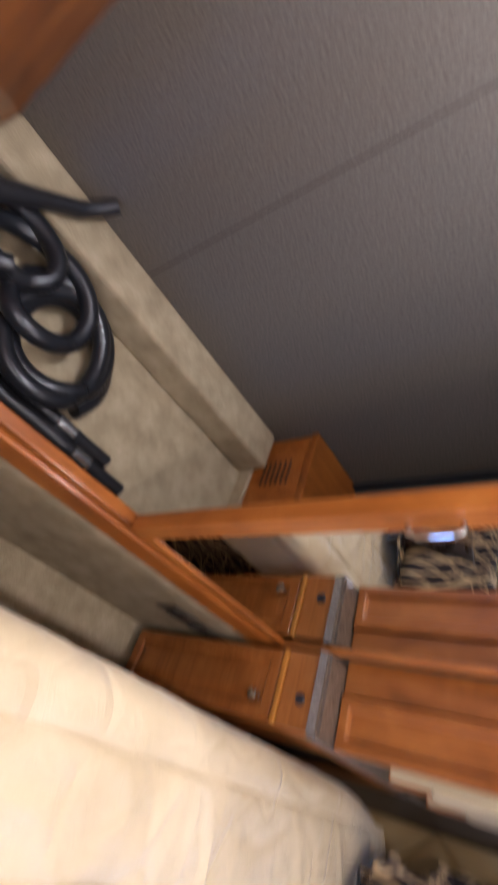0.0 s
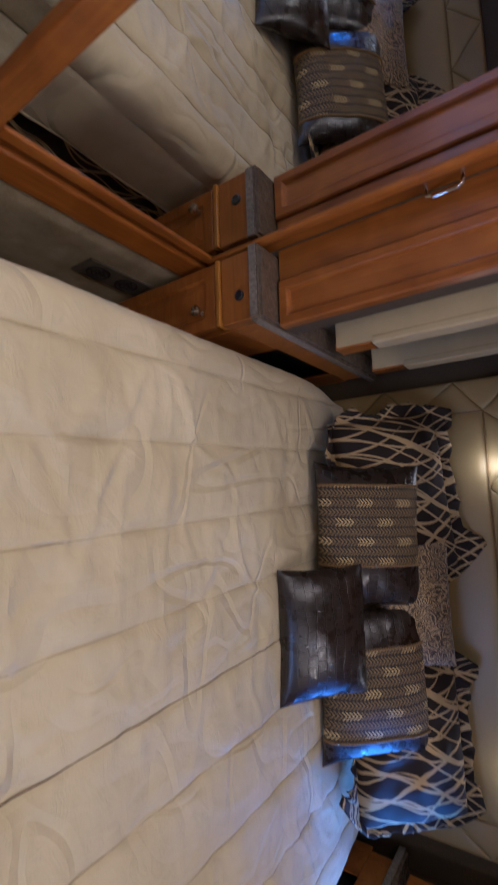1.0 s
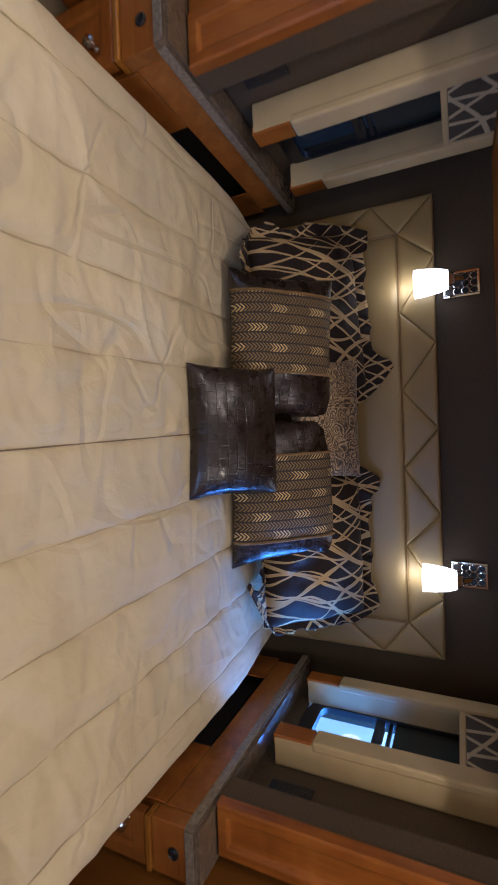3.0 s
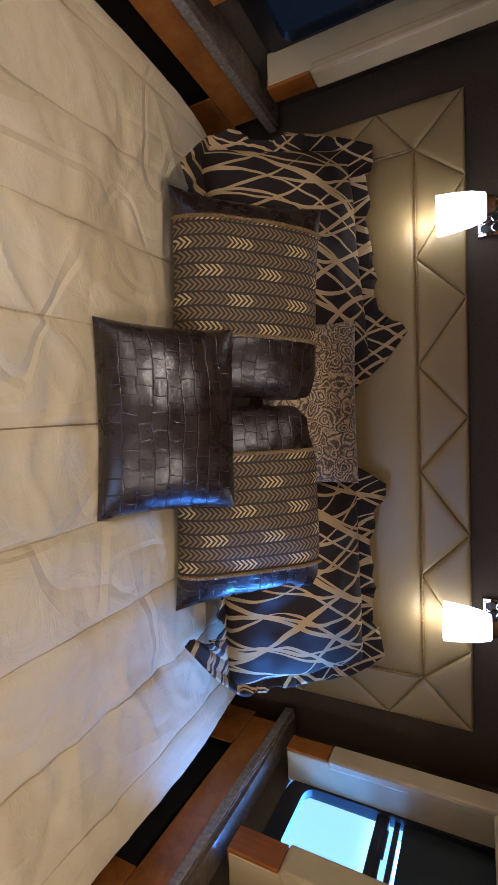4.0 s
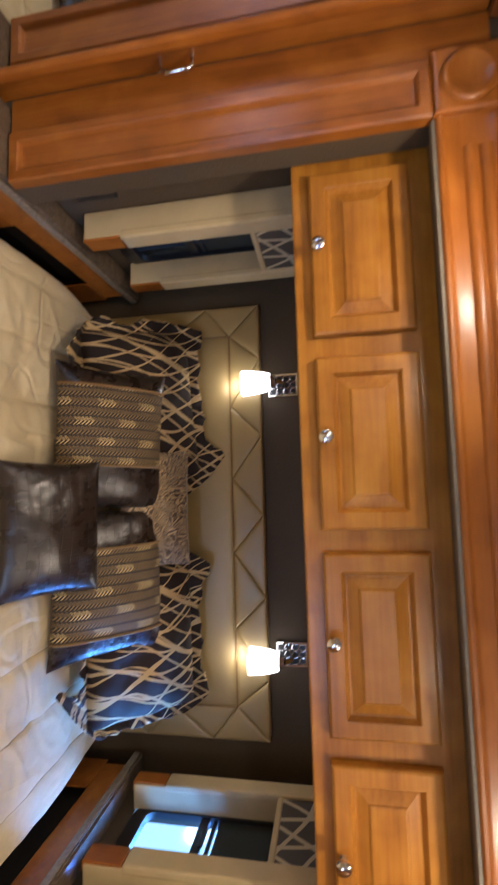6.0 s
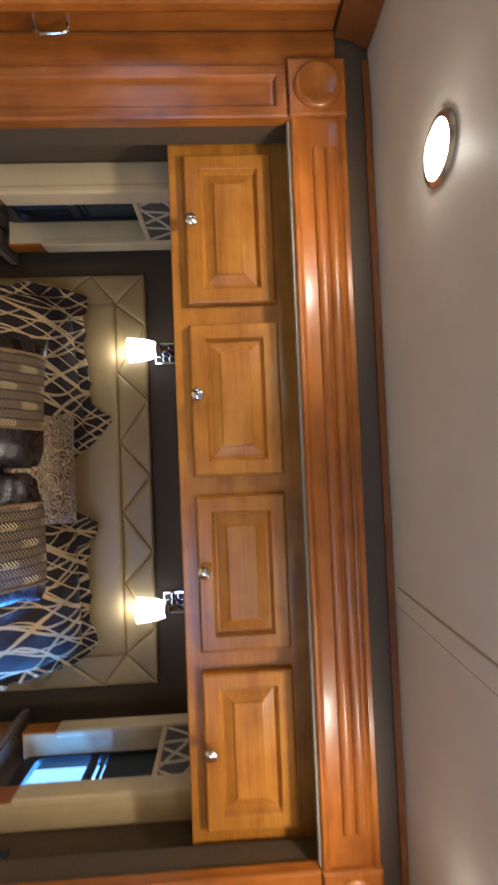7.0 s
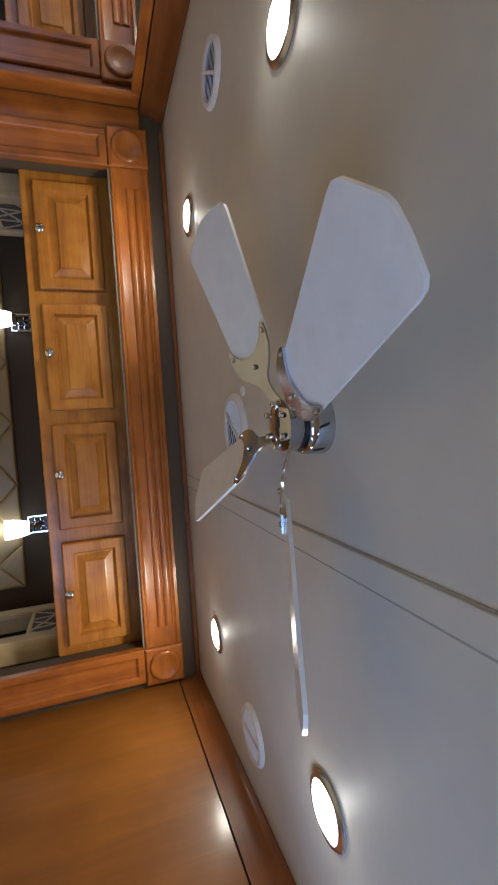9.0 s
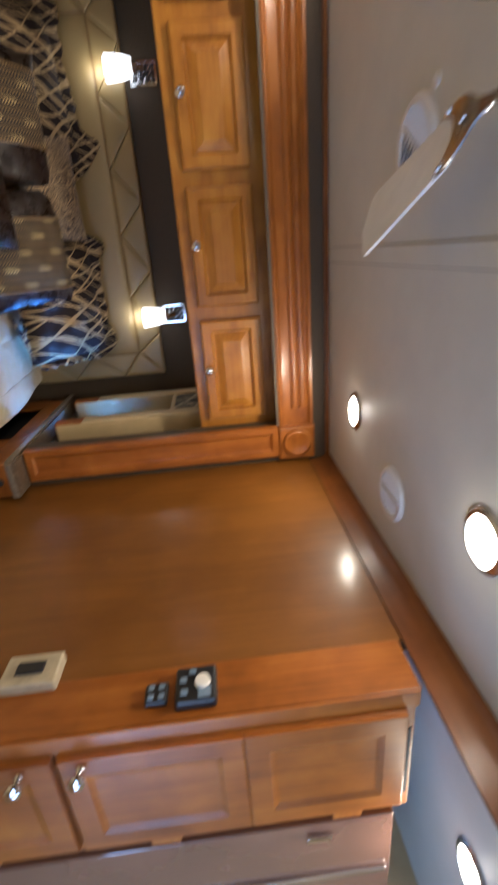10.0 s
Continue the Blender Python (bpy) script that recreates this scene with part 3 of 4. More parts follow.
# ---- sconces ----
def sconce(cx):
    s = thing("wall_sconce", "lit wall sconce with opal glass shade and pierced chrome plate", "sconce", pose(cx, YW, 1.445), "sconces over the headboard")
    bm = bmesh.new()
    w, h = 0.040, 0.052
    for a in ((-w, -w + 0.007, -h, h), (w - 0.007, w, -h, h), (-w + 0.007, w - 0.007, -h, -h + 0.007), (-w + 0.007, w - 0.007, h - 0.007, h)):
        box(a[0], a[1], -0.010, -0.003, a[2], a[3], 0.001, bm, 1)
    for i in (-1, 0, 1):
        for j in (-1, 0, 1, 2):
            tube([(i * 0.022 + 0.011 * math.cos(t) * (1 if j % 2 else 0.9), -0.006, (j - 0.5) * 0.024 + 0.011 * math.sin(t)) for t in (k * math.pi / 6 for k in range(12))], 0.0018, 5, bm, True)
    part("plate", bm, CHROME, s, "pierced chrome back plate", True)
    part("backing", box(-0.034, 0.034, -0.004, -0.001, -0.046, 0.046), BLACK, s)
    part("arm", tube([(0, -0.006, 0.0), (0, -0.035, 0.004), (0, -0.062, 0.0), (0, -0.075, -0.02)], 0.009, 10), CHROME, s, "chrome arm", True)
    part("collar", lathe([(0.0, 0.0), (0.020, 0.0), (0.022, -0.012), (0.024, -0.016)], 20), CHROME, s, "chrome collar", True, pose(0, -0.075, -0.018))
    part("shade", lathe([(0.018, 0.0), (0.028, -0.004), (0.036, -0.03), (0.041, -0.065), (0.0435, -0.10), (0.041, -0.10), (0.039, -0.065), (0.034, -0.03), (0.02, -0.008)], 28), OPAL, s, "glowing opal glass shade", True, pose(0, -0.075, -0.032))
    return s


sconce(-0.455)
sconce(0.455)


# ---- windows and their surrounds in the recess ----
def window(sx, name, label, backdrop):
    w = thing(name, label, "window", None, "", "structure")
    y0, y1, z0, z1 = 0.312, 0.583, 0.967, 1.455
    xo = sx * (XW + 0.012)

    def ring_frame(a0, a1, b0, b1, t, r, depth):
        """A rounded rectangular frame in the yz plane."""
        bm = bmesh.new()
        def outline(inset, rad):
            out = []
            for cy, cz, s0 in ((a1 - inset - rad, b1 - inset - rad, 0), (a0 + inset + rad, b1 - inset - rad, 90), (a0 + inset + rad, b0 + inset + rad, 180), (a1 - inset - rad, b0 + inset + rad, 270)):
                for k in range(6):
                    a = radians(s0 + k * 18)
                    out.append((cy + rad * math.cos(a), cz + rad * math.sin(a)))
            return out
        layers = []
        for inset, rad, x in ((0, r, xo), (0, r, xo - sx * depth), (t, max(r - t, 0.020), xo - sx * depth), (t, max(r - t, 0.020), xo)):
            layers.append([bm.verts.new((x, y, z)) for y, z in outline(inset, rad)])
        n = len(layers[0])
        for i in range(4):
            p, q = layers[i], layers[(i + 1) % 4]
            for k in range(n):
                bm.faces.new((p[k], p[(k + 1) % n], q[(k + 1) % n], q[k]))
        return bm
    fr = part("frame", ring_frame(y0 + 0.003, y1 - 0.003, z0 + 0.002, z1, 0.042, 0.07, 0.02), BLACK, w, "black rounded window frame", True)
    part("rail", box(*sorted((xo, xo - sx * 0.014)), y0 + 0.028, y1 - 0.028, 1.178, 1.205, 0.002), BLACK, w)
    part("rail", box(*sorted((xo, xo - sx * 0.010)), y0 + 0.028, y1 - 0.028, 1.216, 1.228, 0.002), BLACK, w)
    pane = part("pane", box(*sorted((xo + sx * 0.004, xo + sx * 0.008)), y0 + 0.02, y1 - 0.02, z0 + 0.02, z1 - 0.02), GLASS, w, "clear glass pane")
    pane.visible_shadow = False
    part("shade", box(*sorted((xo - sx * 0.006, xo - sx * 0.009)), y0 + 0.03, y1 - 0.03, 1.235, z1 - 0.02), SHADE_CLOTH, w, "dark green pulled-down shade")
    part("latch", box(*sorted((xo - sx * 0.014, xo - sx * 0.020)), 0.43, 0.50, 1.195, 1.21, 0.002), BLACK, w)
    return w


window(1, "window_1", "black-framed slide window with a half-drawn dark shade", OUTDOORS)
window(-1, "window_2", "black-framed dark slide window with a half-drawn shade", DARK_OUT)
structure("backdrop_east", box(1.60, 1.61, 0.03, 2.6, 0.5, 2.6), OUTDOORS, "bright blue daylight outside the window", "backdrop")
structure("backdrop_west", box(-1.62, -1.61, 0.10, 2.2, 0.3, 2.4), DARK_OUT, "dark outdoors beyond the window", "backdrop")
structure("backdrop_post", box(1.58, 1.596, 0.80, 0.84, 0.5, 2.4), OUT_BAR, "pale post seen through the window", "backdrop")
structure("backdrop_beam", box(1.58, 1.596, 0.03, 2.2, 0.99, 1.03), OUT_BAR, "pale rail seen through the window", "backdrop")

# glowing disc added for a pale round shape in the window
structure("backdrop_disc", lathe([(0.0, 0.0), (0.058, 0.0), (0.058, 0.004), (0.0, 0.004)], 28), OUT_PALE, "pale glowing disc seen through the window", "backdrop").matrix_basis = pose(1.590, 1.45, 0.875, 0, -90, 0)
for k, (dy, dz, w) in enumerate(((-0.014, 0.020, 0.022), (0.010, 0.004, 0.026), (-0.004, -0.016, 0.020))):
    structure("backdrop_mark", box(1.580, 1.584, 1.45 + dy - w, 1.45 + dy + w, 0.872 + dz, 0.878 + dz), OUTDOORS, "small dark bar on the disc", "backdrop")


def surround(sx):
    s = thing("window_valance", "cream padded window surround with wood feet and printed top panel", "valance", None, "window surrounds")
    xi, xo = sx * 0.790, sx * (XW - 0.002)
    for y0, y1 in ((0.250, 0.308), (0.545, 0.598)):
        leg = part("leg", box(*sorted((xi + sx * 0.002, xo)), y0, y1, 0.960, 1.534, 0.004), CREAM, s, "cream vinyl leg")
        part("foot", box(*sorted((xi - sx * 0.003, xi + sx * 0.020)), y0 + 0.001, y1 - 0.001, 0.958, 1.062, 0.002), WOOD_Z, s, "stained wood foot")
        part("facing", box(*sorted((xi - sx * 0.006, xi + sx * 0.018)), y0 - 0.002, y1 + 0.002, 1.064, 1.534, 0.006), CREAM, s, "cream padded facing")
    part("panel", box(*sorted((xi + sx * 0.004, xi + sx * 0.018)), 0.310, 0.543, 1.422, 1.534), VALANCE, s, "dark panel printed with cream strokes")
    part("edge", box(*sorted((xi, xi + sx * 0.020)), 0.310, 0.543, 1.408, 1.424, 0.003), CREAM, s, "cream lower edge")
    return s


def valance_print():
    m, nt, b = nodes_of("valance_print")
    total = None
    for i, (rot, thin) in enumerate(((20, 0.95), (-38, 0.955), (66, 0.96))):
        w = nt.nodes.new("ShaderNodeTexWave")
        w.wave_type, w.bands_direction = "BANDS", "Y"
        w.inputs["Scale"].default_value, w.inputs["Distortion"].default_value, w.inputs["Detail"].default_value, w.inputs["Detail Scale"].default_value = 1.0, 7.0, 1.0, 0.6
        nt.links.new(coords(nt, (0.0, 3.6, 3.6), (rot, 0, 0), loc=(0, i * 2.3, i)), w.inputs["Vector"])
        line = calc(nt, "GREATER_THAN", w.outputs["Fac"], thin)
        total = line if total is None else calc(nt, "MAXIMUM", total, line)
    nt.links.new(mixc(nt, total, (0.055, 0.045, 0.035), (0.50, 0.42, 0.28)), b.inputs["Base Color"])
    b.inputs["Roughness"].default_value = 0.6
    return m


VALANCE = valance_print()
surround(-1)
surround(1)

# power outlets on the recess walls
for sx in (-1, 1):
    o = thing("power_outlet", "black power outlet plate on the dark wall", "outlet", pose(sx * XW, 0.165, 1.03), "outlets")
    part("plate", box(*sorted((0, -sx * 0.006)), -0.036, 0.036, -0.055, 0.055, 0.002), BLACK, o)
    for dz in (-0.025, 0.025):
        part("socket", box(*sorted((-sx * 0.005, -sx * 0.008)), -0.016, 0.016, dz - 0.014, dz + 0.014, 0.002), BLACK, o)


# ---- nightstands and counters ----
def counter(sx):
    x0, x1 = sx * 0.795, sx * 0.868
    bm = bmesh.new()
    pts = [(0.795, 0.705), (0.795, -0.071), (0.802, -0.079), (0.978 if sx < 0 else 0.925, -0.080), (0.978 if sx < 0 else 0.925, 0.018), (0.868, 0.018), (0.868, 0.705)]
    pts = [(sx * a, b) for a, b in pts]
    lo = [bm.verts.new((a, b, 0.892)) for a, b in pts]
    hi = [bm.verts.new((a, b, 0.923)) for a, b in pts]
    n = len(pts)
    for i in range(n):
        bm.faces.new((lo[i], lo[(i + 1) % n], hi[(i + 1) % n], hi[i]))
    bm.faces.new(lo[::-1])
    bm.faces.new(hi)
    bmesh.ops.recalc_face_normals(bm, faces=bm.faces)
    bmesh.ops.bevel(bm, geom=[e for e in bm.edges if e.verts[0].co.z > 0.92 and e.verts[1].co.z > 0.92], offset=0.007, segments=2, affect="EDGES")
    c = thing("countertop", "mottled grey-brown laminate counter running beside the bed", "countertop", None, "bedside counters")
    part("slab", bm, COUNTER, c)
    out = 0.978 if sx < 0 else 0.925
    part("edge_band", box(*sorted((sx * 0.7925, sx * 0.7948)), -0.070, 0.704, 0.893, 0.914, 0.001), EDGE, c, "polished counter edge")
    part("edge_band", box(*sorted((sx * 0.803, sx * (out - 0.001))), -0.0825, -0.0802, 0.893, 0.914, 0.001), EDGE, c, "polished counter edge")
    return c


def nightstand(sx):
    xo = 0.972 if sx < 0 else 0.922
    xi = 0.800
    xc, w = sx * (xo + xi) / 2, xo - xi
    bw = w - 0.006
    bx = sx * 0.003
    n = thing("nightstand", "stained wood nightstand built in beside the bed", "nightstand", pose(xc, 0, FLOOR), "nightstands")
    part("body", box(bx - bw / 2, bx + bw / 2, -0.040, 0.020, 0, 0.711, 0.002), DRAWER, n)
    part("apron", box(-w / 2 + 0.001, w / 2 - 0.001, -0.075, -0.040, 0.626, 0.711, 0.002), DRAWER, n)
    sock = part("socket", lathe([(0.0, 0.0), (0.013, 0.0), (0.013, 0.003), (0.010, 0.005), (0.0085, 0.003), (0.0, 0.002)], 20), BLACK, n, "round black power socket", True, pose(0.021 if sx < 0 else 0.005, -0.075, 0.680, 90, 0, 0))
    part("slat", box(-w / 2 + 0.001, w / 2 - 0.001, -0.082, -0.040, 0.612, 0.624, 0.002), WOOD_X, n, "pale wood divider strip")
    dr = part("door", rings(w - 0.006, 0.56, [(0, 0.02), (0, 0.003), (0.003, 0), (0.03, 0), (0.036, 0.006), (0.06, 0.001)]), DRAWER, n, m=pose(0, -0.076, 0.325))
    knob(dr, pose(-sx * 0.035, 0.0, 0.235))
    # rail along the bed under the counter
    rx0, rx1 = (0.7985, 0.8025) if sx > 0 else (-0.8025, -0.7985)
    part("rail", box(rx0 - xc, rx1 - xc, -0.040, 0.64, 0.640, 0.711, 0.002), DRAWER, n)
    part("side", box(rx0 - xc, rx1 - xc, -0.038, 0.16, 0.0, 0.639, 0.002), DRAWER, n)
    part("side", box(rx0 - xc, rx1 - xc, 0.52, 0.66, 0.0, 0.639, 0.002), DRAWER, n)
    # near-black sheet paints the shade under the counter
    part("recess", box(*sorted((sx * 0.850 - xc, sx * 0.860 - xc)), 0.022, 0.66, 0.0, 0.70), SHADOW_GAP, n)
    return n


for sx in (-1, 1):
    counter(sx)
    nightstand(sx)


# ---- bed ----
BX, BZ, BF, BH = 0.765, 0.830, -1.20, 0.672


CR, CDROP, SHIFT = 0.060, 0.19, 0.012
SEAM = 0.165      # width of a quilted channel


def crease(p, sharp=11.0):
    """Thin folds where a warped noise field crosses zero."""
    q = p + 0.35 * Vector((noise.noise(p * 1.7), noise.noise(p * 1.7 + Vector((9, 4, 2))), 0))
    return max(0.0, 1.0 - sharp * abs(noise.noise(q))) ** 1.3


def cover_point(s, y):
    """A point of the cover: s across the bed over both edges, y along it."""
    a, flat = abs(s), BX - CR
    if a <= flat:
        x, z, nx, nz = a, BZ, 0.0, 1.0
    elif a <= flat + CR * math.pi / 2:
        th = (a - flat) / CR
        x, z, nx, nz = flat + CR * math.sin(th), BZ - CR + CR * math.cos(th), math.sin(th), math.cos(th)
    else:
        x, z, nx, nz = BX, BZ - CR - (a - flat - CR * math.pi / 2), 1.0, 0.0
    x, nx = math.copysign(x, s), math.copysign(nx, s)
    q = abs(((s + SHIFT + 0.035 * y) / SEAM + 50.5) % 1.0 - 0.5) * 2
    wob = noise.noise(Vector((s * 1.2, y * 1.0, 0.3)))
    puff = 0.0055 * (1 - (1 - q) ** 5) - 0.0035 * max(0.0, 1 - q / 0.06)
    # short folds running across the seams, strongest beside them
    tuck = noise.noise(Vector((s * 2.6 + 0.5 * y, y * 13.0 + 1.2 * math.sin(s * 7), 4.0)))
    wr = 0.014 * wob + (0.006 - 0.004 * max(0.0, min(1.0, (a - 0.55) / 0.15))) * tuck * (0.35 + 0.65 * (1 - q)) + 0.0022 * noise.noise(Vector((s * 11, y * 26, 9.0)))
    calm = 0.30 + 0.70 * max(0.0, min(1.0, 0.5 + 1.3 * noise.noise(Vector((s * 1.9, y * 1.7, 12.0)))))
    wr += calm * (-0.009 * crease(Vector((s * 2.4 + y * 1.5, y * 2.6 - s * 1.1, 1.7)), 7.0) + 0.008 * crease(Vector((s * 3.4 - y * 2.6, y * 3.4 + s * 1.3, 6.1)), 7.0))
    wr += calm * (0.005 * crease(Vector((s * 3.2, y * 8.0, 3.3)), 6.0) - 0.004 * crease(Vector((s * 6.0 + y * 3.0, y * 9.0, 8.0)), 8.0))
    side = max(0.0, min(1.0, (a - flat - 0.10) / 0.25))
    wr += side * 0.005 * math.sin(y * 24 + 3 * noise.noise(Vector((y * 2, s, 0))))
    sink = 0.05 * max(0.0, min(1.0, (y - 0.30) / 0.35)) ** 2 * max(0.0, min(1.0, (a - 0.50) / 0.28))
    wr *= 1 - 0.75 * max(0.0, min(1.0, (a - 0.58) / 0.12))
    d = puff + wr - 0.010
    return Vector((x + nx * d - math.copysign(sink * 0.9, s) * (1 if a > flat else 0), y, z + nz * d - sink * 0.8))


COVER_HALF = BX - CR + CR * math.pi / 2 + CDROP


def comforter():
    """A quilted cover over the top and down three sides."""
    bm = bmesh.new()
    nu, nv = 270, 250
    rows = []
    for j in range(nv + 1):
        y = BF + (BH - BF) * j / nv
        rows.append([bm.verts.new(cover_point(-COVER_HALF + 2 * COVER_HALF * i / nu, y)) for i in range(nu + 1)])
    last = rows[0]
    for k in range(1, 13):
        t = k / 12
        now = []
        for v in rows[0]:
            z = v.co.z - (0.50 * t if v.co.z > 0.74 else max(0.0, 0.50 * t - (BZ - v.co.z)))
            now.append(bm.verts.new((v.co.x, v.co.y - 0.05 * math.sin(min(1, t * 3) * math.pi / 2) - 0.006 * math.sin(v.co.x * 30), z)))
        rows.append(now)
        for i in range(nu):
            bm.faces.new((now[i], now[i + 1], last[i + 1], last[i]))
        last = now
    for j in range(nv):
        for i in range(nu):
            bm.faces.new((rows[j][i], rows[j][i + 1], rows[j + 1][i + 1], rows[j + 1][i]))
    return bm


def skirt_mesh():
    """A gathered valance hanging round the bed base."""
    bm = bmesh.new()
    path = [(-0.735, 0.66 - 1.84 * k / 150, 1.0, 0.0) for k in range(151)] + [(-0.735 + 1.47 * k / 120, -1.19, 0.0, 1.0) for k in range(121)] + [(0.735, -1.18 + 1.84 * k / 150, -1.0, 0.0) for k in range(151)]
    rows = []
    for f, z in ((0.0, 0.60), (0.5, 0.40), (1.0, FLOOR + 0.004)):
        row = []
        for i, (x, y, nx, ny) in enumerate(path):
            g = (0.004 + 0.014 * f) * math.sin(i * 0.55 + 0.8 * math.sin(i * 0.13))
            row.append(bm.verts.new((x + nx * g, y + ny * g, z)))
        rows.append(row)
    for p, q in zip(rows, rows[1:]):
        for i in range(len(path) - 1):
            bm.faces.new((p[i], p[i + 1], q[i + 1], q[i]))
    return bm


bed = thing("bed_base", "dark bed platform under the mattress", "bed")
part("platform", box(-0.70, 0.70, BF + 0.06, 0.685, FLOOR, 0.46), DARKWOOD, bed)
part("bed_skirt", skirt_mesh(), SKIRT, bed, "dark bed skirt printed with cream strokes", True)
mattress = tagged(part("mattress", box(-0.728, 0.728, BF + 0.03, 0.686, 0.462, 0.790, 0.05, seg=3), SHEET, None, smooth=True), "white mattress under the comforter", "mattress")
cover = thing("comforter", "rumpled cream quilted comforter spread over the bed", "comforter")
part("quilt", comforter(), CLOTH, cover, smooth=True)
DARK_THREAD = plain("dark_seam_thread", (0.21, 0.15, 0.09), 0.8, scale=200)
THREAD = plain("seam_thread", (0.48, 0.385, 0.235), 0.8, scale=200)
for k in range(-4, 5):
    line = [cover_point(k * SEAM - SHIFT - 0.035 * (BF + (BH - BF) * i / 120), BF + (BH - BF) * i / 120) + Vector((0, 0, 0.0036)) for i in range(121)]
    part("seam", tube(line, 0.0014 if k == 0 else 0.0011, 5), DARK_THREAD if k == 0 else THREAD, cover, "stitched tan seam")
for side_ in (-1, 1):
    line = [cover_point(side_ * COVER_HALF, BF + (BH - BF) * i / 120) for i in range(121)]
    part("hem", tube(line, 0.004, 6), CLOTH, cover)


# ---- pillows ----
def pillow_mesh(w, h, t, flange=0.0, seed=0, wrinkle=0.006, pinch=0.05, n=36):
    """A stuffed cushion in the xz plane, seam all round, optional flat flange."""
    bm = bmesh.new()
    rnd = random.Random(seed)
    ox, oz = rnd.random() * 40, rnd.random() * 40
    sides = []
    for s in (-1, 1):
        grid = []
        for j in range(n + 1):
            row = []
            for i in range(n + 1):
                u, v = -1 + 2 * i / n, -1 + 2 * j / n
                fu, fv = 1 - flange / (w / 2), 1 - flange / (h / 2)
                iu, iv = min(1, abs(u) / fu), min(1, abs(v) / fv)
                full = ((1 - iu ** 2.6) * (1 - iv ** 2.6)) ** 0.55 if iu < 1 and iv < 1 else 0.0
                x = u * w / 2 * (1 - pinch * (1 - v * v) * abs(u) ** 3 * (0.0 if flange else 1.0))
                z = v * h / 2 * (1 - pinch * (1 - u * u) * abs(v) ** 3 * (0.0 if flange else 1.0))
                nz = noise.noise(Vector((u * 2.2 + ox, v * 2.2 + oz, s))) * wrinkle + noise.noise(Vector((u * 6 + ox, v * 5, s * 2 + oz))) * wrinkle * 0.5
                edge = 0.0
                if flange and (iu >= 1 or iv >= 1):
                    edge = 0.010 * noise.noise(Vector((u * 5 + ox, v * 5 + oz, 0.5)))
                row.append(bm.verts.new((x, s * (t / 2 * full + 0.0015) + (nz * (0.3 + full) if full else edge), z)))
            grid.append(row)
        sides.append(grid)
        for j in range(n):
            for i in range(n):
                f = (grid[j][i], grid[j][i + 1], grid[j + 1][i + 1], grid[j + 1][i])
                bm.faces.new(f if s < 0 else f[::-1])
    a, b = sides
    ring = [(0, i) for i in range(n)] + [(j, n) for j in range(n)] + [(n, i) for i in range(n, 0, -1)] + [(j, 0) for j in range(n, 0, -1)]
    for k in range(len(ring)):
        p, q = ring[k], ring[(k + 1) % len(ring)]
        bm.faces.new((a[q[0]][q[1]], a[p[0]][p[1]], b[p[0]][p[1]], b[q[0]][q[1]]))
    return bm


def leaning(x, y, z, back, turn=0.0, roll=0.0):
    """Pose of a cushion whose centre is given; back: degrees it leans away from upright."""
    return pose(x, y, z) @ pose(0, 0, 0, 0, 0, turn) @ pose(0, 0, 0, -back, 0, 0) @ pose(0, 0, 0, 0, roll, 0)


def flange_mesh(w, h, b, seed, ears, n=44):
    """A ruffled border: the lower side falls forward on the bed, the upper side stands up; ears lengthen the four corners."""
    bm = bmesh.new()
    o = random.Random(seed).random() * 30
    hw, hh = w / 2 - b - 0.012, h / 2 - b - 0.012
    corners = ((-1, -1), (1, -1), (1, 1), (-1, 1))
    rim = []
    for (u0, v0), (u1, v1) in zip(corners, corners[1:] + corners[:1]):
        rim += [(u0 + (u1 - u0) * k / n, v0 + (v1 - v0) * k / n) for k in range(n)]
    rows = []
    for f in (0.0, 0.2, 0.4, 0.6, 0.8, 1.0):
        row = []
        for u, v in rim:
            long_ = sum(e * max(0.0, u * cu) ** 3 * max(0.0, v * cv) ** 4 for (cu, cv), e in zip(corners, ears))
            side, end = max(0.0, abs(u) - 0.94) / 0.06, max(0.0, abs(v) - 0.90) / 0.10
            wavy = noise.noise(Vector((u * 5.5 + o, v * 4.5, 0.4)))
            fine = noise.noise(Vector((u * 13 + o, v * 10, 2.0)))
            out = (b + 0.012) * f * (1 + 0.8 * wavy + 0.35 * fine)
            x = u * hw + math.copysign(0.8 * out, u) * side - math.copysign(1.15 * long_ * f * end, u)
            d = (out + long_ * f) * end
            ruf = f * (0.034 * wavy + 0.022 * fine)
            if v < 0:
                gather = f * 0.012 * math.sin(u * 15 + 2.5 * wavy) * (1 + 6 * long_)
                y, z = -0.78 * d + 0.5 * ruf - 0.64 * abs(gather), v * hh - 0.50 * d + 0.77 * abs(gather)
            else:
                y, z = -0.28 * d + 0.9 * ruf, v * hh + 0.82 * d
            row.append(bm.verts.new((x, y, z)))
        rows.append(row)
    m = len(rows[0])
    for p, q in zip(rows, rows[1:]):
        for k in range(m):
            bm.faces.new((p[k], p[(k + 1) % m], q[(k + 1) % m], q[k]))
    return bm


def sham(x, y, z, w, h, b, back, turn, roll, seed, ears):
    ob = thing("pillow_sham", "flanged pillow sham printed with cream branching strokes on dark brown", "pillow", leaning(x, y, z, back, turn, roll), "pillow shams")
    part("cover", pillow_mesh(w - 2 * b, h - 2 * b, 0.165, 0, seed, 0.013, 0.03, n=44), BRANCH, ob, smooth=True)
    fl = part("flange", flange_mesh(w, h, b, seed, ears), BRANCH, ob, "ruffled flange", smooth=True)
    sol = fl.modifiers.new("thickness", "SOLIDIFY")
    sol.thickness = 0.003
    return ob


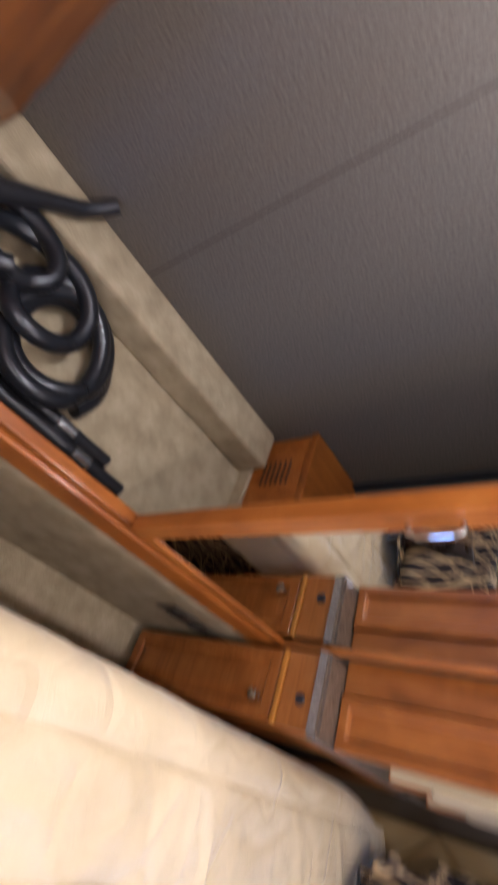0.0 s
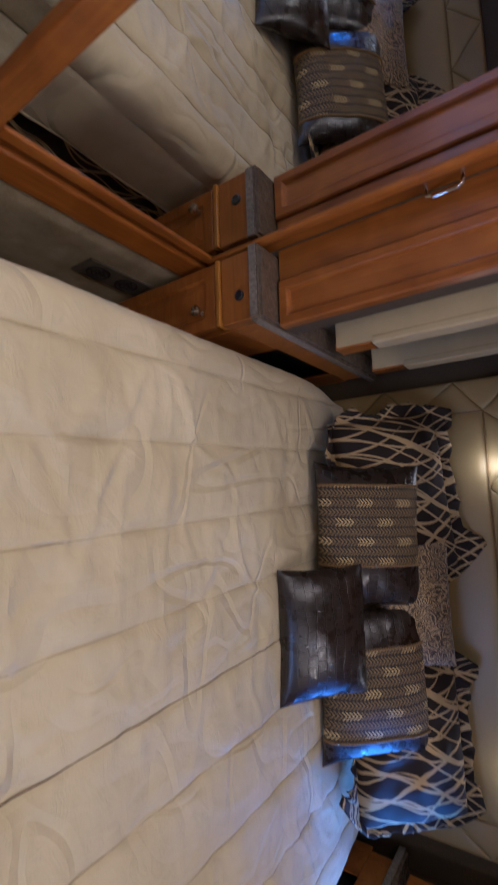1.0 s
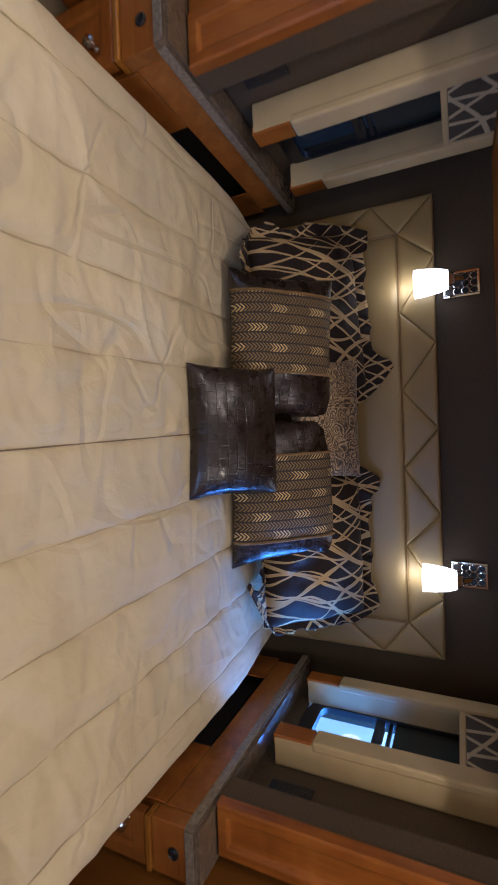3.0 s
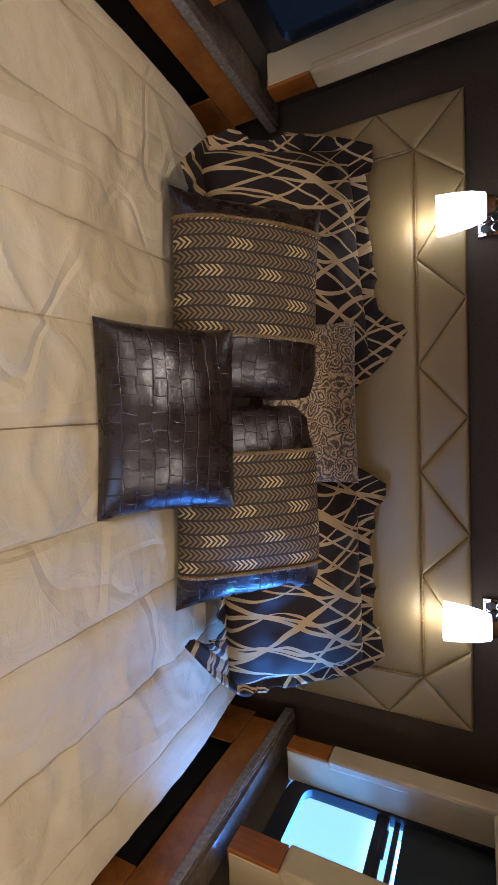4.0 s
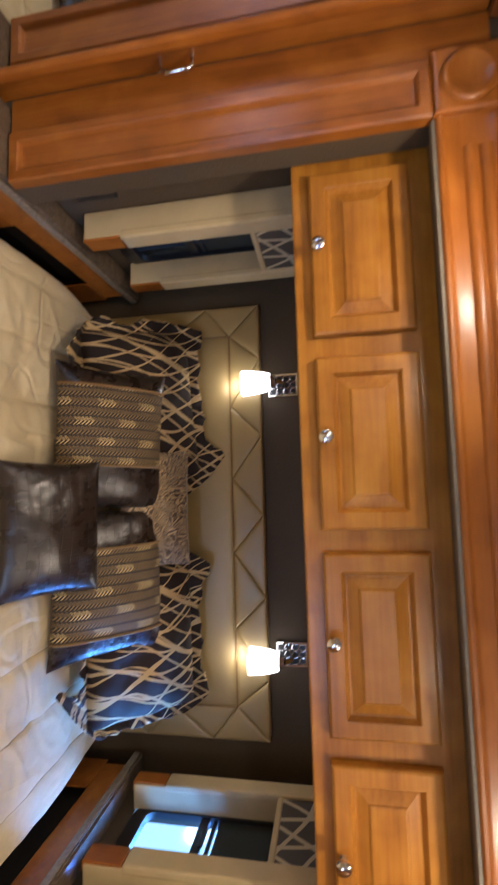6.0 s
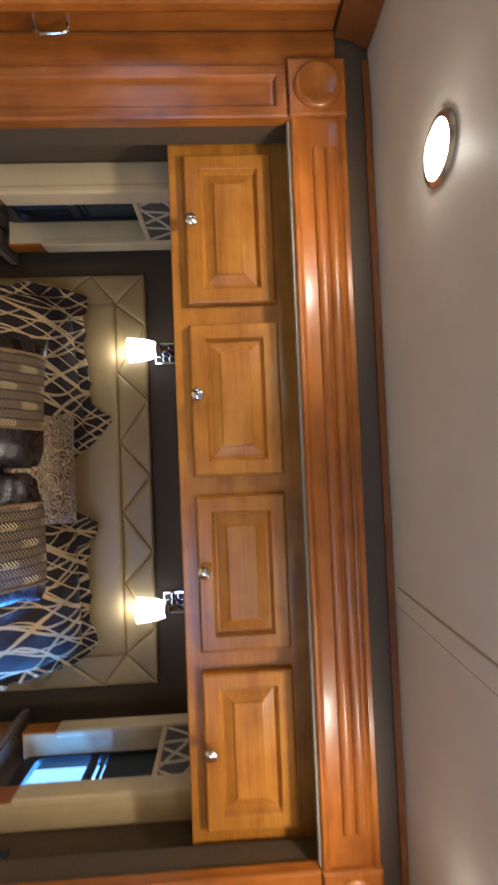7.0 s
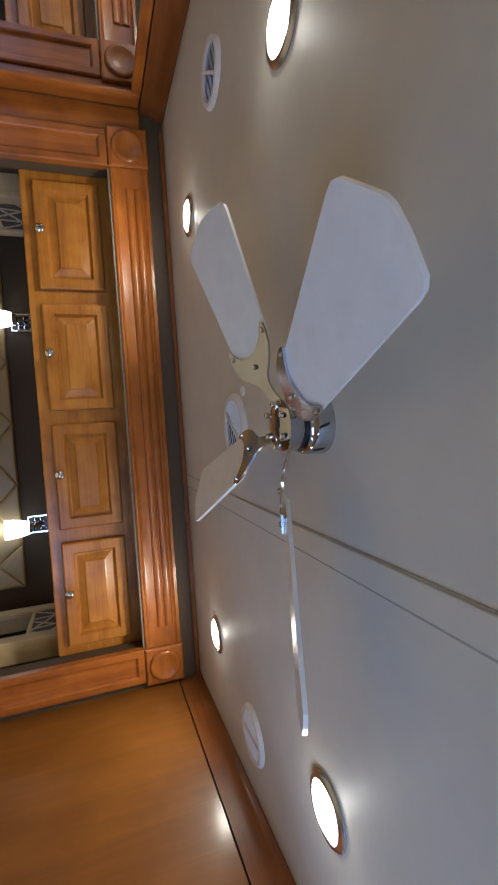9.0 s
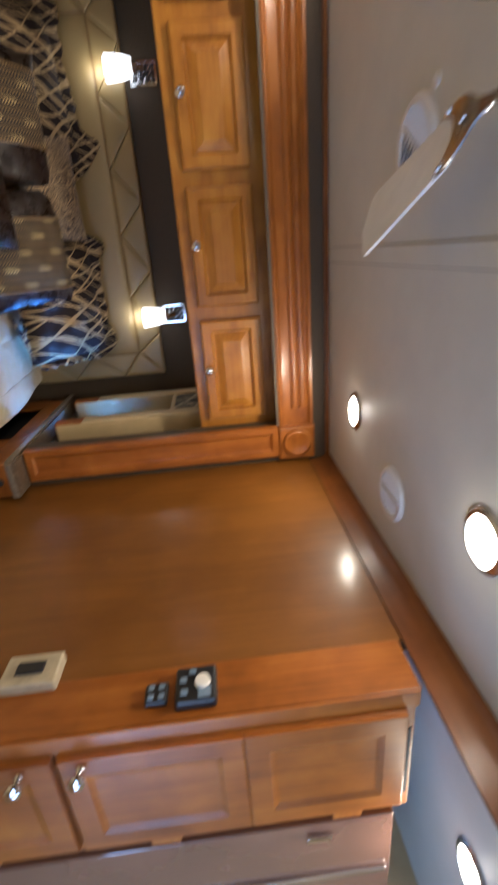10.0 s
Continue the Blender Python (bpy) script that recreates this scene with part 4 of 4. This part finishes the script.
sham(-0.366, 0.528, 1.005, 0.59, 0.43, 0.038, 40, 2, -5, 3, (0.115, 0.02, 0.080, 0.03))
sham(0.350, 0.512, 1.000, 0.54, 0.41, 0.036, 39, 3, 0, 8, (0.02, 0.215, 0.035, 0.045))
pais = tagged(part("paisley_pillow", pillow_mesh(0.36, 0.22, 0.06, 0, 5), PAISLEY, None, smooth=True, m=leaning(-0.048, 0.490, 1.062, 38)), "brown paisley jacquard cushion between the shams", "cushion")


def chevron_pillow(x, y, z, w, h, back, turn, roll, seed, x0, x1):
    t = 0.115
    ob = thing("chevron_pillow", "dark leather cushion with a woven chevron band and cords", "cushion", leaning(x, y, z, back, turn, roll), "chevron cushions")
    whole = finish(pillow_mesh(w, h, t, 0, seed, 0.005, 0.085, n=48), True)
    for name, mat, a, b, label in (("leather", CROC, -1, x0, "crocodile-embossed leather end"), ("band", CHEVRON, x0, x1, "woven chevron fabric band"), ("leather", CROC, x1, 1, "crocodile-embossed leather end")):
        bm = bmesh.new()
        bm.from_mesh(whole)
        gone = [f for f in bm.faces if not a < f.calc_center_median().x <= b]
        bmesh.ops.delete(bm, geom=gone, context="FACES")
        part(name, bm, mat, ob, label, True)
    for cx in (x0, x1):
        pts = {}
        for v in whole.vertices:
            if v.co.y <= 0 and abs(v.co.x - cx) < w / 48 * 0.75:
                pts.setdefault(round(v.co.z, 3), []).append(v.co.copy())
        line = [sum(pts[k], Vector()) / len(pts[k]) for k in sorted(pts)]
        line = [Vector((cx, p.y - 0.002, p.z)) for p in line]
        part("cord", rope(line, 0.0046), CORD, ob, "twisted gold cord")
    return ob


chevron_pillow(-0.258, 0.388, 0.968, 0.430, 0.325, 42, 0, 2.5, 11, -0.146, 0.080)
chevron_pillow(0.150, 0.392, 0.958, 0.430, 0.330, 42, 0, -0.5, 17, -0.100, 0.142)
front = thing("leather_pillow", "dark brown crocodile-embossed leather cushion", "cushion", leaning(-0.021, 0.204, 0.898, 55, 0, 1))
part("cover", pillow_mesh(0.338, 0.256, 0.10, 0, 21, 0.0035, 0.045), CROC, front, smooth=True)
edge = [(-0.166 + 0.332 * k / 30, 0.0, -0.125 + 0.006 * (1 - (2 * k / 30 - 1) ** 2)) for k in range(31)]
part("zip", tube(edge, 0.0016, 5), BLACK, front, "dark seam zip")


# ---- ceiling fittings ----
def downlight(x, y):
    d = thing("downlight", "round recessed ceiling light, lit", "downlight", pose(x, y, CEIL), "ceiling downlights")
    part("trim_ring", lathe([(0.040, 0.0), (0.053, 0.0), (0.053, -0.003), (0.049, -0.007), (0.042, -0.008), (0.040, -0.004)], 32), NICKEL, d, "satin nickel trim ring", True)
    part("lens", lathe([(0.0, -0.0135), (0.020, -0.0125), (0.033, -0.010), (0.039, -0.006), (0.0395, -0.001), (0.0, -0.001)], 32), LENS, d, "glowing lens", True)
    return d


for lx, ly in DOWNLIGHTS:
    downlight(lx, ly)


def vent(x, y, r, turn, tilts=(38, 38)):
    v = thing("ceiling_vent", "round white ceiling air vent with slats", "vent", pose(x, y, CEIL, 0, 0, turn), "ceiling vents")
    part("rim", lathe([(r * 0.78, 0.0), (r, 0.0), (r, -0.004), (r * 0.93, -0.010), (r * 0.80, -0.010), (r * 0.78, -0.004)], 36), WHITE, v, smooth=True)
    part("backing", lathe([(0.0, -0.0015), (r * 0.78, -0.0015), (r * 0.78, -0.0005), (0.0, -0.0005)], 28), BLACK, v)
    for k in range(-4, 5):
        yy = k * r * 0.175
        hw = math.sqrt(max(0.0, (r * 0.775) ** 2 - yy * yy))
        for x0, x1, tilt in ((-hw, -0.003, tilts[0]), (0.003, hw, tilts[1])):
            deep = 0.0044 if tilt > 0 else 0.0015
            bm = box(x0, x1, -0.0005, 0.0005, -deep, deep)
            part("slat", bm, WHITE, v, m=pose(0, yy, -0.006, tilt, 0, 0))
    part("bar", box(-0.003, 0.003, -r * 0.78, r * 0.78, -0.012, -0.007), WHITE, v)
    return v


vent(-0.688, -0.59, 0.066, 215, (76, 76))
vent(0.065, -0.60, 0.074, 35, (38, -30))
vent(0.766, -0.58, 0.066, 0, (60, 60))
vent(0.833, -1.40, 0.066, 0)
plug = tagged(part("ceiling_button", lathe([(0, 0), (0.010, 0), (0.010, -0.004), (0.0, -0.006)], 16), WHITE, smooth=True, m=pose(-0.008, -0.66, CEIL)), "small white round ceiling plug", "plug")


# ---- ceiling fan ----
def ceiling_fan():
    fx, fy = 0.063, -0.985
    f = thing("ceiling_fan", "small four-blade ceiling fan with chrome motor and pale blades", "ceiling fan", pose(fx, fy, CEIL))
    part("motor", lathe([(0, 0), (0.042, 0), (0.043, -0.003), (0.041, -0.030), (0.038, -0.034), (0.0, -0.034)], 40), SMOKED, f, "dark polished motor housing", True)
    part("groove", lathe([(0.0, -0.0345), (0.034, -0.0345), (0.034, -0.0395), (0, -0.0395)], 36), BLACK, f, "black groove", True)
    part("hub", lathe([(0, -0.040), (0.034, -0.040), (0.036, -0.043), (0.035, -0.060), (0.027, -0.066), (0.012, -0.068), (0.0, -0.0685)], 36), SMOKED, f, "polished hub", True)
    for k in range(7):
        a = k * math.pi / 3.5 + 0.3
        slot = [(0.0416 * math.cos(a + 0.025 * q), 0.0416 * math.sin(a + 0.025 * q), -0.016 - 0.0012 * q - 0.0035 * math.sin(q * 0.7)) for q in range(-5, 6)]
        part("slot", tube(slot, lambda q: 0.0022 - 0.0003 * abs(q - 5), 6), BLACK, f, "dark crescent vent slot", True)
    for k in range(6):
        a = k * math.pi / 3
        part("screw", lathe([(0, 0), (0.004, 0), (0.004, -0.005), (0, -0.007)], 10), CHROME, f, smooth=True, m=pose(0.028 * math.cos(a), 0.028 * math.sin(a), -0.0660))
    # blade outline in its own frame: x outwards
    out = [(0.105, -0.040), (0.112, -0.045), (0.302, -0.067), (0.312, -0.066), (0.318, -0.060), (0.337, -0.010), (0.338, 0.002), (0.334, 0.026), (0.324, 0.060), (0.317, 0.066), (0.307, 0.067), (0.112, 0.048), (0.105, 0.042)]
    bm = bmesh.new()
    lo = [bm.verts.new((x, y, -0.0025)) for x, y in out]
    hi = [bm.verts.new((x, y, 0.0025)) for x, y in out]
    n = len(out)
    for i in range(n):
        bm.faces.new((lo[i], lo[(i + 1) % n], hi[(i + 1) % n], hi[i]))
    bm.faces.new(lo[::-1])
    bm.faces.new(hi)
    blade = finish(bm, True, 30)
    blade.materials.append(BLADE)
    # iron: forked plate with a curved neck
    iron = bmesh.new()
    prof = [(0.030, 0.012), (0.046, 0.009), (0.058, 0.011), (0.068, 0.018), (0.076, 0.030), (0.086, 0.041), (0.100, 0.049), (0.118, 0.053), (0.128, 0.052), (0.131, 0.048), (0.126, 0.043), (0.116, 0.035), (0.108, 0.023), (0.104, 0.011), (0.103, 0.0)]
    prof = prof + [(x, -y) for x, y in prof[-2::-1]]
    def zz(x):
        t = max(0.0, min(1.0, (x - 0.034) / 0.06))
        return 0.016 * (1 - t) ** 2
    lo = [iron.verts.new((x, y, -0.0065 + zz(x))) for x, y in prof]
    hi = [iron.verts.new((x, y, -0.003 + zz(x))) for x, y in prof]
    n = len(prof)
    for i in range(n):
        iron.faces.new((lo[i], lo[(i + 1) % n], hi[(i + 1) % n], hi[i]))
    iron.faces.new(lo[::-1])
    iron.faces.new(hi)
    bmesh.ops.triangulate(iron, faces=[q for q in iron.faces if len(q.verts) > 4])
    iron = finish(iron, True, 30)
    iron.materials.append(IRON)
    bolt = finish(lathe([(0, 0), (0.004, 0), (0.003, -0.003), (0, -0.004)], 10), True)
    bolt.materials.append(CHROME)
    for k in range(4):
        a = -25.6 + 90 * k
        arm = part("blade_iron", iron, IRON, f, "polished metal blade iron", m=pose(0, 0, -0.060, 0, 0, a) @ pose(0, 0, 0, 17.9, 0, 0) @ pose(0, 0, 0, 0, 8.8, 0) @ Matrix.Diagonal((1.048, 0.813, 1.0, 1)))
        part("blade", blade, BLADE, arm, "pale painted blade")
        for bx, by in ((0.119, 0.046), (0.119, -0.046), (0.086, 0.0)):
            part("bolt", bolt, CHROME, arm, m=pose(bx, by, -0.0065))
    return f


ceiling_fan()


# ---- mirrored closet ----
closet = thing("mirror_door", "wood-framed sliding mirror closet door with chrome pulls", "mirror door")
MY0, MY1, MZ0, MZ1 = -0.640, 0.012, 0.752, 1.922
part("glass", box(XL - 0.004, XL + 0.007, MY0 + 0.03, MY1 - 0.06, MZ0 + 0.01, MZ1 - 0.02), MIRROR, closet, "clear mirror glass")
part("stile", box(XL - 0.022, XL + 0.014, MY0, MY0 + 0.042, MZ0, MZ1, 0.005), WOOD_Z, closet)
bms = box(XL - 0.022, XL + 0.014, MY1 - 0.085, MY1 - 0.055, MZ0, MZ1, 0.008)
part("stile", bms, WOOD_Z, closet)
part("stile", box(XL - 0.022, XL - 0.001, MY1 - 0.0545, MY1, MZ0, MZ1, 0.003), WOOD_Z, closet)
part("rail", box(XL - 0.022, XL + 0.012, MY0 + 0.0425, MY1 - 0.0855, MZ0, MZ0 + 0.028, 0.004), WOOD_Y, closet)
part("rail", box(XL - 0.022, XL + 0.012, MY0 + 0.0425, MY1 - 0.0855, MZ1 - 0.03, MZ1, 0.004), WOOD_Y, closet)
for hy in (MY0 + 0.028, MY1 - 0.030):
    h = part("handle", tube([(XL - 0.002, hy, 1.285), (XL + 0.024, hy, 1.287), (XL + 0.030, hy, 1.297), (XL + 0.030, hy, 1.343), (XL + 0.024, hy, 1.353), (XL - 0.002, hy, 1.355)], 0.0048, 10), CHROME, closet, "chrome bow pull", True)
structure("trim_closet_sill", box(XL - 0.03, XL + 0.012, -1.30, 0.016, 0.652, 0.728, 0.006), WOOD_Y, "stained wood closet sill", "trim")
structure("trim_closet_track", box(XL - 0.026, XL + 0.002, -1.30, 0.016, 0.729, 0.750, 0.004), WOOD_Y, "stained wood sliding track", "trim")
structure("closet_riser", box(XL - 0.02, XL + 0.004, -1.30, 0.02, FLOOR, 0.651), CARPET, "carpeted riser under the closet", "riser")
reg = thing("air_register", "dark ornate air register on the carpeted riser", "register", pose(XL + 0.004, -0.115, 0.50))
REGISTER = plain("register_metal", (0.105, 0.085, 0.058), 0.6, scale=90)
part("plate", box(0.0, 0.006, -0.145, 0.145, -0.042, 0.042, 0.002), REGISTER, reg)
for cy in (-0.092, 0.0, 0.092):
    for rr in (0.030, 0.016):
        part("ring", tube([(0.008, cy + rr * math.cos(k * math.pi / 10), rr * math.sin(k * math.pi / 10)) for k in range(20)], 0.0028, 6, None, True), DARKWOOD, reg, "dark scroll ring", True)
    part("bar", box(0.006, 0.009, cy - 0.03, cy + 0.03, -0.002, 0.002), DARKWOOD, reg)
    part("bar", box(0.006, 0.0095, cy - 0.002, cy + 0.002, -0.03, 0.03), DARKWOOD, reg)
CF = 0.50
structure("closet_floor", box(-1.64, XL - 0.031, -1.29, 0.14, CF - 0.05, CF), CARPET, "beige carpeted closet floor", "floor")
structure("closet_ledge", box(-1.64, -1.50, -1.288, -0.185, CF + 0.001, 0.618, 0.012), CARPET, "carpeted ledge along the closet back", "ledge")
PAPER_SEAM = plain("wallpaper_seam", (0.055, 0.046, 0.035), 0.8, scale=150)
WOVEN = plain("woven_wallpaper", (0.120, 0.102, 0.078), 0.7, scale=150, relief=0.6, spread=0.35)
structure("closet_shelf", box(-1.638, XL - 0.032, -0.180, 0.138, CF + 0.001, 0.549), CARPET, "carpeted raised closet floor", "floor")
structure("wall_closet_back", box(-1.70, -1.64, -1.35, 0.2, CF, CEIL), WOVEN, "dark woven wallpaper closet back wall", "wall")
structure("trim_closet_seam", box(-1.640, -1.6388, -0.8645, -0.8595, 0.62, CEIL - 0.002), PAPER_SEAM, "dark wallpaper seam", "trim")
structure("wall_closet_north", box(-1.64, -1.0, 0.14, 0.2, CF, CEIL), WOVEN, "dark woven wallpaper closet end wall", "wall")
structure("wall_closet_south", box(-1.64, XL - 0.03, -1.35, -1.288, CF, CEIL), WOOD_Z, "stained wood closet end panel", "wall")
chest = thing("closet_box", "stained wood box standing in the closet corner", "box", pose(-1.50, -0.02, 0.55))
part("body", box(-0.13, 0.13, -0.15, 0.15, 0.001, 0.205, 0.004), WOOD_Y, chest)
part("lid", box(-0.135, 0.135, -0.155, 0.155, 0.206, 0.232, 0.004), WOOD_Y, chest)
for k in range(6):
    # near-black bars on the face paint the shade inside the slots
    part("slot", box(-0.03, 0.06, -0.1525, -0.1505, 0.05 + k * 0.02, 0.056 + k * 0.02), SHADOW_GAP, chest)


# added fixture and lamp, out of view, to brighten the closet
puck = thing("closet_fill_light", "unseen round ceiling light added to brighten the closet", "light", pose(-1.28, -1.0, CEIL))
part("ring", lathe([(0.030, 0.0), (0.040, 0.0), (0.038, -0.008), (0.030, -0.008)], 24), NICKEL, puck, smooth=True)
part("lens", lathe([(0, -0.004), (0.030, -0.004), (0.030, -0.001), (0, -0.001)], 24), LENS, puck, smooth=True)
lamp("closet_fill_lamp", "AREA", pose(-1.28, -1.0, CEIL - 0.016), 5.0, (1.0, 0.86, 0.66), 0.06)


def hose():
    h = thing("vacuum_hose", "coiled black ribbed vacuum hose and wand on the closet floor", "vacuum hose")
    turns = ((-1.31, -0.885, 0.125, 0.135, 0.0), (-1.33, -0.90, 0.115, 0.120, 0.035), (-1.30, -0.915, 0.120, 0.135, 0.04), (-1.37, -0.98, 0.100, 0.090, 0.065), (-1.40, -1.13, 0.115, 0.070, 0.075), (-1.38, -1.17, 0.110, 0.085, 0.105))
    pts, n = [], 110
    for k in range(n * (len(turns) - 1)):
        i, f = divmod(k, n)
        f /= n
        cx, cy, ra, rb, up_ = (a + (b - a) * f for a, b in zip(turns[i], turns[i + 1]))
        a = 2 * math.pi * f + 0.9
        pts.append((cx + rb * math.cos(a), cy + ra * math.sin(a), CF + 0.022 + up_ + 0.010 * math.sin(2 * a + i)))
    part("tube", tube(pts, lambda i: 0.0230 if i % 2 else 0.0216, 14), RUBBER, h, smooth=True)
    part("nozzle", tube([(-1.33, -1.265, CF + 0.165), (-1.405, -1.195, CF + 0.150), (-1.49, -1.135, CF + 0.146), (-1.55, -1.085, CF + 0.146), (-1.590, -1.058, CF + 0.158), (-1.622, -1.035, CF + 0.185)], lambda i: (0.027, 0.026, 0.021, 0.020, 0.018, 0.017)[i], 16), BLACK, h, "black curved nozzle", True)
    for k, end in enumerate((-0.50, -0.57, -0.64)):
        x = -1.112 - 0.036 * k
        wand = part("wand", tube([(x, -1.28, CF + 0.02), (x, end, CF + 0.02)], 0.0175, 14), BLACK, h, "black plastic wand", True)
        part("collar", tube([(x, end - 0.16, CF + 0.0205), (x, end - 0.11, CF + 0.0205)], 0.0192, 14), NICKEL, wand, "bright metal collar", True)
    return h


hose()


# ---- cabinet beyond the wood panel ----
YC = -0.962
structure("wall_east_band", box(XR - 0.006, XR + 0.03, YC, -0.852, FLOOR, 1.912, 0.003), WOOD_Z, "wood end stile of the wall panel", "wall")
side_cab = thing("side_cabinet", "stained wood cabinet with raised-panel doors", "cabinet")
part("body", box(XR + 0.031, 1.245, YC, -0.70, FLOOR, 1.905, 0.003), WOOD_Z, side_cab)
part("stile", box(XR - 0.006, XR + 0.0305, YC - 0.006, YC - 0.001, FLOOR, 1.908, 0.002), WOOD_Z, side_cab)


def tall_door(parent, x0, x1, z0, z1, splits):
    d = part("door", box(x0, x1, YC - 0.012, YC - 0.001, z0, z1, 0.003), WOOD_Z, parent)
    for a, b in splits:
        part("panel", rings(x1 - x0 - 0.004, b - a, [(0, 0.010), (0, 0.001), (0.002, 0.0), (0.040, 0.0), (0.043, 0.002), (0.050, 0.0050), (0.054, 0.0055)]), WOOD_Z, d, m=pose((x0 + x1) / 2, YC - 0.020, (a + b) / 2))
    return d


# near-black strip paints the shade of the gap over the door
part("slot", box(1.02, 1.20, YC - 0.0035, YC - 0.0005, 1.886, 1.898), SHADOW_GAP, side_cab, "near-black strip for the shade in the gap above the door")
up = tall_door(side_cab, 0.962, 1.212, 1.288, 1.885, [(1.290, 1.598), (1.600, 1.883)])
knob(up, pose(0.985, YC - 0.020, 1.325))
low = tall_door(side_cab, 0.962, 1.212, 0.70, 1.280, [(0.702, 1.278)])
knob(low, pose(0.985, YC - 0.020, 1.225))
for z in (1.434, 1.78, 1.1):
    part("hinge", box(1.214, 1.232, YC - 0.016, YC - 0.001, z - 0.028, z + 0.028, 0.002), DRAWER, side_cab, "brown hinge")
gloss = plain("smoked_gloss_panel", (0.15, 0.080, 0.058), 0.14, scale=6, spread=0.15, coat=1.0)
shower = thing("glossy_door", "glossy smoke-brown door panel beside the cabinet", "door")
part("leaf", box(1.250, 1.70, YC - 0.01, YC + 0.02, FLOOR, 1.875, 0.003), gloss, shower)
part("edge", box(1.42, 1.435, YC - 0.018, YC - 0.011, FLOOR, 1.865, 0.002), NICKEL, shower, "metal edge strip")
part("latch", box(1.28, 1.292, YC - 0.02, YC - 0.011, 1.70, 1.75, 0.002), CHROME, shower, "small chrome latch")

sw = thing("light_switch", "beige rocker switch plate on the wood wall", "switch", pose(XR, -0.835, 1.215))
part("plate", box(-0.026, -0.001, -0.036, 0.036, -0.052, 0.052, 0.004), PLATE, sw)
part("rocker", box(-0.032, -0.0265, -0.014, 0.014, -0.026, 0.026, 0.003), BLACK, sw, "black rocker")
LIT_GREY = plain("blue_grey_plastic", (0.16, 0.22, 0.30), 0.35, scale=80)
th = thing("thermostat", "dark control panel with a pale dial", "thermostat", pose(XR - 0.006, -0.912, 1.525))
part("case", box(-0.022, -0.001, -0.036, 0.036, -0.036, 0.036, 0.005), BLACK, th)
part("dial", lathe([(0, 0), (0.014, 0), (0.013, 0.006), (0, 0.007)], 20), WHITE, th, "pale dial", True, pose(-0.0225, 0.0, 0.012, 0, -90, 0))
rs = thing("remote_sensor", "small dark square sensor beside the thermostat", "sensor", pose(XR - 0.006, -0.915, 1.455))
part("case", box(-0.014, -0.001, -0.020, 0.020, -0.020, 0.020, 0.004), BLACK, rs)
for dy, dz in ((-0.018, -0.020), (0.006, -0.022), (0.022, -0.006)):
    part("button", box(-0.026, -0.0221, dy - 0.005, dy + 0.005, dz - 0.006, dz + 0.006, 0.001), LIT_GREY, th, "pale blue-grey button")
part("display", box(-0.0235, -0.0221, -0.030, -0.010, 0.004, 0.026), LIT_GREY, th, "pale display window")
for dy in (-0.009, 0.009):
    for dz in (-0.009, 0.009):
        part("button", box(-0.0165, -0.0141, dy - 0.005, dy + 0.005, dz - 0.005, dz + 0.005, 0.001), LIT_GREY, rs, "pale blue-grey button")
